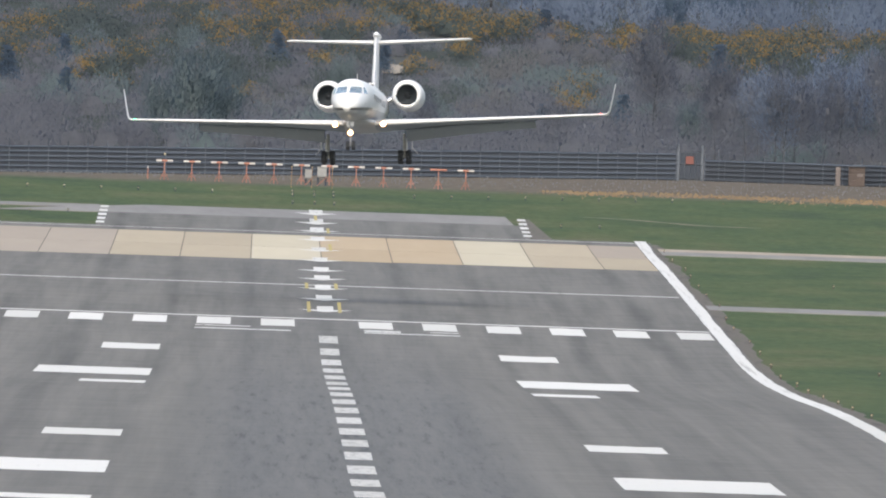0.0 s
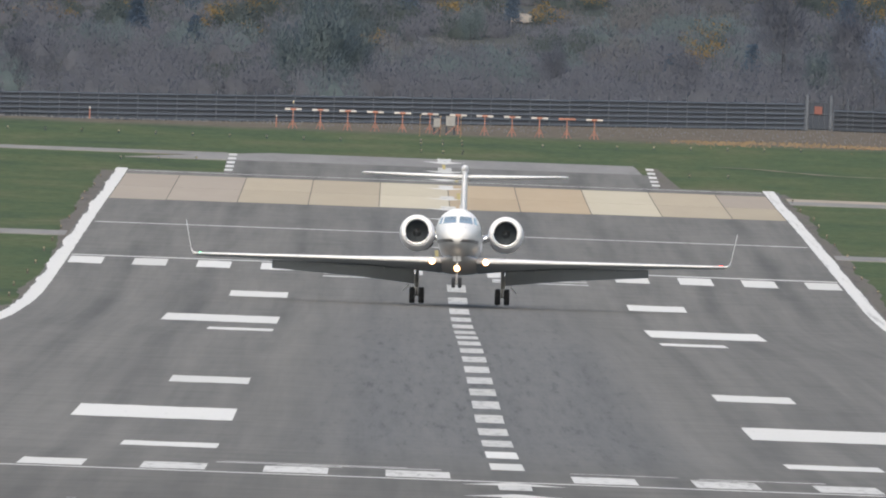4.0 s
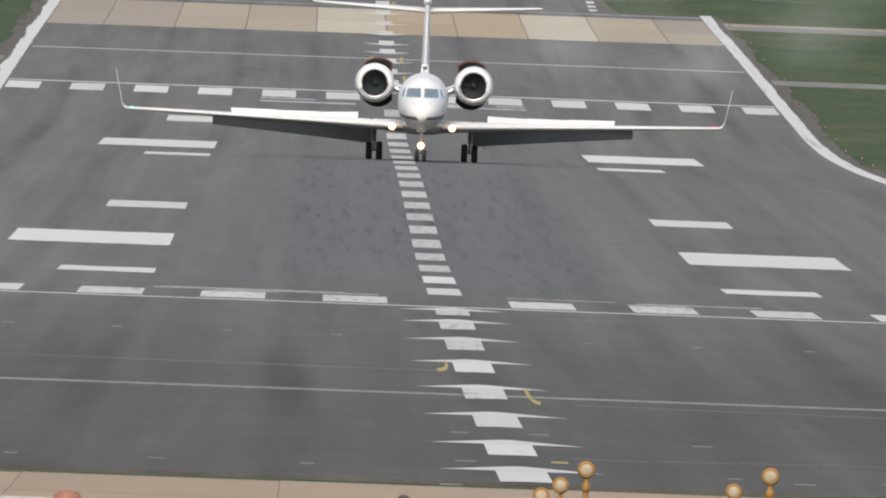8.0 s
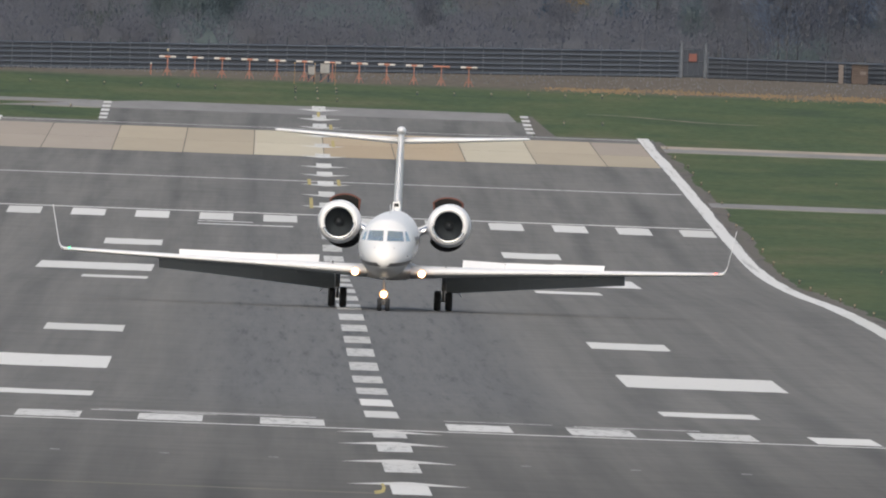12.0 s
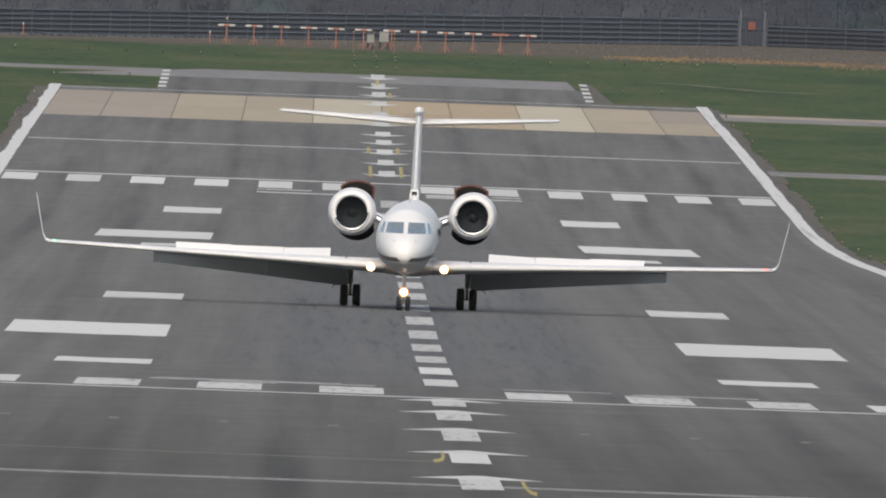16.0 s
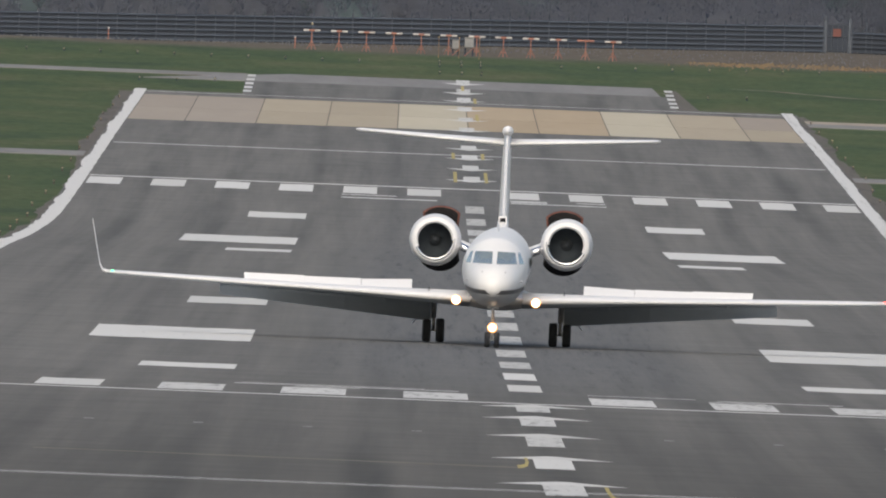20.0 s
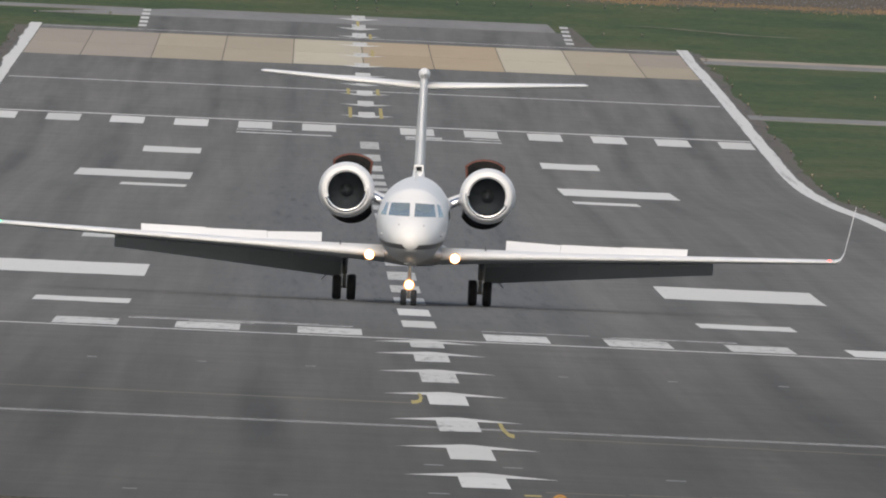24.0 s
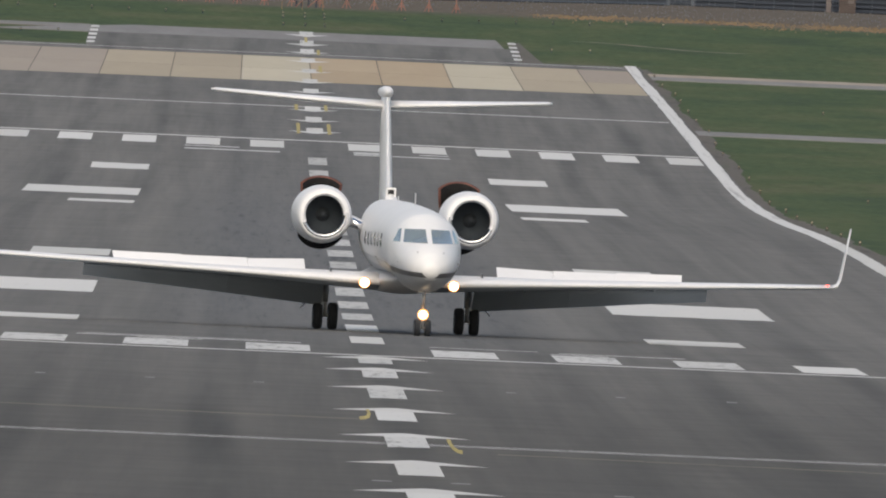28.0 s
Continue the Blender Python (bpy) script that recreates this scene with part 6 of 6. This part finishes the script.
        if h - r > 3:
            leaf.mass((x + nr.uniform(-1, 1), d - 2, z + 0.8), (2.3, 2.3, 2.6), 640, 0.5, 0.07, 1, 0.55, None, -0.3, 5, 3, 0.15, 1.15)
    ob = new("woodland", leaf.mesh("woodland", [TWIG, TWIG_HAZED, NEEDLES, BUDDING]))
    tagged(ob, "dense leafless wood with dark pines on the far rise", "woodland", kind="stuff")


make_scrub()
make_trees()

# seconds, across, along, height of the wheels, nose tilt, bank, heading
JET_ROWS = [
    (0, 2.13, 2600.3, 8.47, -2.51, -2.55, -3.91),
    (0.5, 1.53, 2564.8, 7.70, -2.05, -1.20, -3.49),
    (1, 1.18, 2531.0, 6.71, -1.80, 0.17, -3.19),
    (1.5, 0.95, 2498.8, 5.75, -1.47, 0.26, -2.89),
    (2, 0.75, 2467.1, 4.59, -1.35, 0.51, -2.57),
    (2.5, 0.51, 2430.3, 3.27, -2.75, -0.61, -2.10),
    (3, 0.36, 2398.6, 2.14, -3.75, -1.97, -1.62),
    (3.5, 0.15, 2364.5, 1.16, -4.40, -1.28, -1.19),
    (4, 0.03, 2328.5, 0.35, -4.00, -0.58, -0.77),
    (4.5, -0.10, 2291.0, 0.00, -3.35, -0.60, -0.34),
    (5, -0.23, 2254.8, 0.00, -2.76, -0.91, 0.07),
    (5.5, -0.37, 2220.3, 0.00, -2.10, -0.60, 0.50),
    (6, -0.31, 2191.9, 0.00, -0.99, -0.10, 0.44),
    (6.5, -0.03, 2165.4, 0.00, -0.90, -0.21, 0.07),
    (7, 0.35, 2138.5, 0.00, -0.82, -0.21, -0.25),
    (7.5, 0.59, 2112.8, 0.00, -0.49, -0.15, -0.54),
    (8, 0.83, 2085.1, 0.00, -0.38, -0.08, -0.33),
    (8.5, 1.05, 2057.8, 0.00, -0.41, 0.02, -0.42),
    (9, 1.30, 2031.7, 0.00, -0.17, 0.07, -0.59),
    (9.5, 1.48, 2007.3, 0.00, -0.05, 0.17, -0.80),
    (10, 1.64, 1981.5, 0.00, 0.00, 0.22, -0.96),
    (10.5, 1.77, 1955.6, 0.00, 0.00, 0.12, -1.21),
    (11, 1.87, 1930.9, 0.00, 0.00, 0.07, -1.43),
    (11.5, 1.79, 1904.4, 0.00, 0.00, 0.11, -1.34),
    (12, 1.70, 1879.6, 0.00, 0.00, 0.18, -1.31),
    (12.5, 1.62, 1857.9, 0.00, 0.00, 0.28, -1.62),
    (13, 1.47, 1833.5, 0.00, 0.00, 0.28, -2.22),
    (13.75, 1.23, 1798.4, 0.00, 0.00, 0.27, -2.90),
    (14.5, 1.00, 1764.9, 0.00, 0.00, 0.27, -3.10),
    (15, 0.59, 1745.3, 0.00, 0.00, 0.42, -3.15),
    (15.5, 0.14, 1726.0, 0.00, 0.00, 0.36, -1.98),
    (16, -0.32, 1706.3, 0.00, 0.00, 0.27, -0.87),
    (16.5, -0.52, 1686.4, 0.00, 0.00, 0.20, -0.25),
    (17, -0.55, 1668.4, 0.00, 0.00, 0.20, -0.23),
    (17.5, -0.53, 1651.3, 0.00, 0.00, 0.29, -0.67),
    (18, -0.48, 1634.4, 0.00, 0.00, 0.37, -1.45),
    (18.5, -0.38, 1617.8, 0.00, 0.00, 0.35, -1.58),
    (19, -0.44, 1601.5, 0.00, 0.00, 0.33, -1.23),
    (19.5, -0.46, 1586.0, 0.00, 0.00, 0.26, -1.07),
    (20, -0.43, 1571.3, 0.00, 0.00, 0.13, -0.75),
    (20.5, -0.46, 1556.9, 0.00, 0.00, 0.16, -0.65),
    (21, -0.35, 1541.2, 0.00, 0.00, 0.18, -0.46),
    (21.5, -0.27, 1523.4, 0.00, 0.00, 0.15, -0.37),
    (22, -0.20, 1509.8, 0.00, 0.00, 0.18, -0.50),
    (22.5, -0.13, 1496.7, 0.00, 0.00, 0.21, -0.63),
    (23, -0.06, 1484.1, 0.00, 0.00, 0.26, -0.59),
    (23.5, 0.01, 1472.1, 0.00, 0.00, 0.29, -0.57),
    (24, 0.04, 1462.9, 0.00, 0.00, 0.26, -0.56),
    (24.5, 0.16, 1453.5, 0.00, 0.00, 0.17, -0.33),
    (25, 0.19, 1445.4, 0.00, 0.00, 0.12, -0.30),
    (25.5, 0.32, 1436.5, 0.00, 0.00, 0.11, -0.05),
    (26, 0.39, 1427.5, 0.00, 0.00, 0.16, 0.10),
    (26.5, 0.49, 1419.6, 0.00, 0.00, 0.23, 0.42),
    (27, 0.59, 1412.7, 0.00, 0.00, 0.21, 0.97),
    (27.5, 0.77, 1406.8, 0.00, 0.00, 0.15, 1.94),
    (28, 1.00, 1402.0, 0.00, 0.00, 0.06, 3.27),
]

def motions():
    # the jet comes down, touches, and rolls out along the runway
    walk(JET, [(t, pose(x, d, land(d) + INK + h, tilt, bank, turn)) for t, x, d, h, tilt, bank, turn in JET_ROWS])
    # the wings bend up a little under load in the air and settle on the ground
    lift = ((0.0, 1.5), (2.0, 1.3), (3.0, 0.9), (3.7, 0.8), (4.3, 0.6), (4.9, 0.4), (5.5, 0.3), (9.0, 0.0), (28.0, 0.0))

    def bend(s, a):
        return pose(0.9 * s, 0, 1.62, 0, -s * a, 0) @ pose(-0.9 * s, 0, -1.62)

    for s, ob in MOVING["bends"]:
        walk(ob, [(t, bend(s, a)) for t, a in lift])
    # spoilers rise after touchdown
    for ob, org, s, sweep, share in MOVING["spoilers"]:
        rows = []
        for t, a, up in ((0.0, 0.0, 1.5), (2.0, 0.0, 1.3), (3.0, 0.0, 0.9), (3.7, 0.0, 0.8), (4.3, 0.0, 0.6), (4.9, 36.0, 0.4), (5.5, 38.0, 0.3), (9.0, 38.0, 0.0), (28.0, 38.0, 0.0)):
            q = Euler((0, 0, radians(s * sweep))).to_matrix().to_4x4()
            rows.append((t, bend(s, up) @ Matrix.Translation(org) @ q @ pose(0, 0, 0, a * share) @ q.inverted()))
        walk(ob, rows)
    # reverser doors swing open behind the engines
    for ob, org, v in MOVING["doors"]:
        walk(ob, [(t, Matrix.Translation(org) @ pose(0, DOOR_PIVOT, 0, -v * lift * (DOOR_TURN if v > 0 else 30.0)) @ pose(0, -DOOR_PIVOT, 0))
                  for t, lift in ((0.0, 0.0), (6.8, 0.0), (7.3, 0.5), (7.8, 1.0), (28.0, 1.0))])
    # the legs hang down in the air and take up the weight after touchdown
    for leg in MOVING["legs"]:
        walk(leg, [(t, pose(0, 0, -reach)) for t, reach in ((0.0, 0.52), (3.7, 0.52), (4.0, 0.25), (4.4, 0.0), (28.0, 0.0))])
    walk(MOVING["nose_leg"], [(t, pose(0, 0, -reach)) for t, reach in ((0.0, 0.3), (5.7, 0.3), (6.3, 0.2), (7.0, 0.15), (8.0, 0.04), (8.6, 0.0), (28.0, 0.0))])
    # tyre smoke rises where the wheels touch and drifts away with the wind
    walk(SMOKE, [(t, pose(x, 2330, z)) for t, x, z in ((0.0, 1.5, -9.0), (3.9, 1.5, -8.0), (4.4, 2.0, -1.0), (5.0, 2.6, 1.0), (5.5, 3.2, 2.1), (6.0, 4.4, 2.5), (7.0, 7.8, 4.0), (8.0, 14.0, 5.4), (9.0, 25.0, 6.4), (10.0, 42.0, 7.2), (12.0, 82.0, 9.0), (28.0, 420.0, 16.0))])
    for ob, (x, d, z), cx, cz in MOVING["puffs"]:
        walk(ob, [(t, pose(x + k * cx, d, z + k * cz)) for t, k in ((0.0, 0.0), (5.5, 0.0), (7.0, 0.7), (9.0, 2.2), (12.0, 4.0), (28.0, 8.0))])


motions()
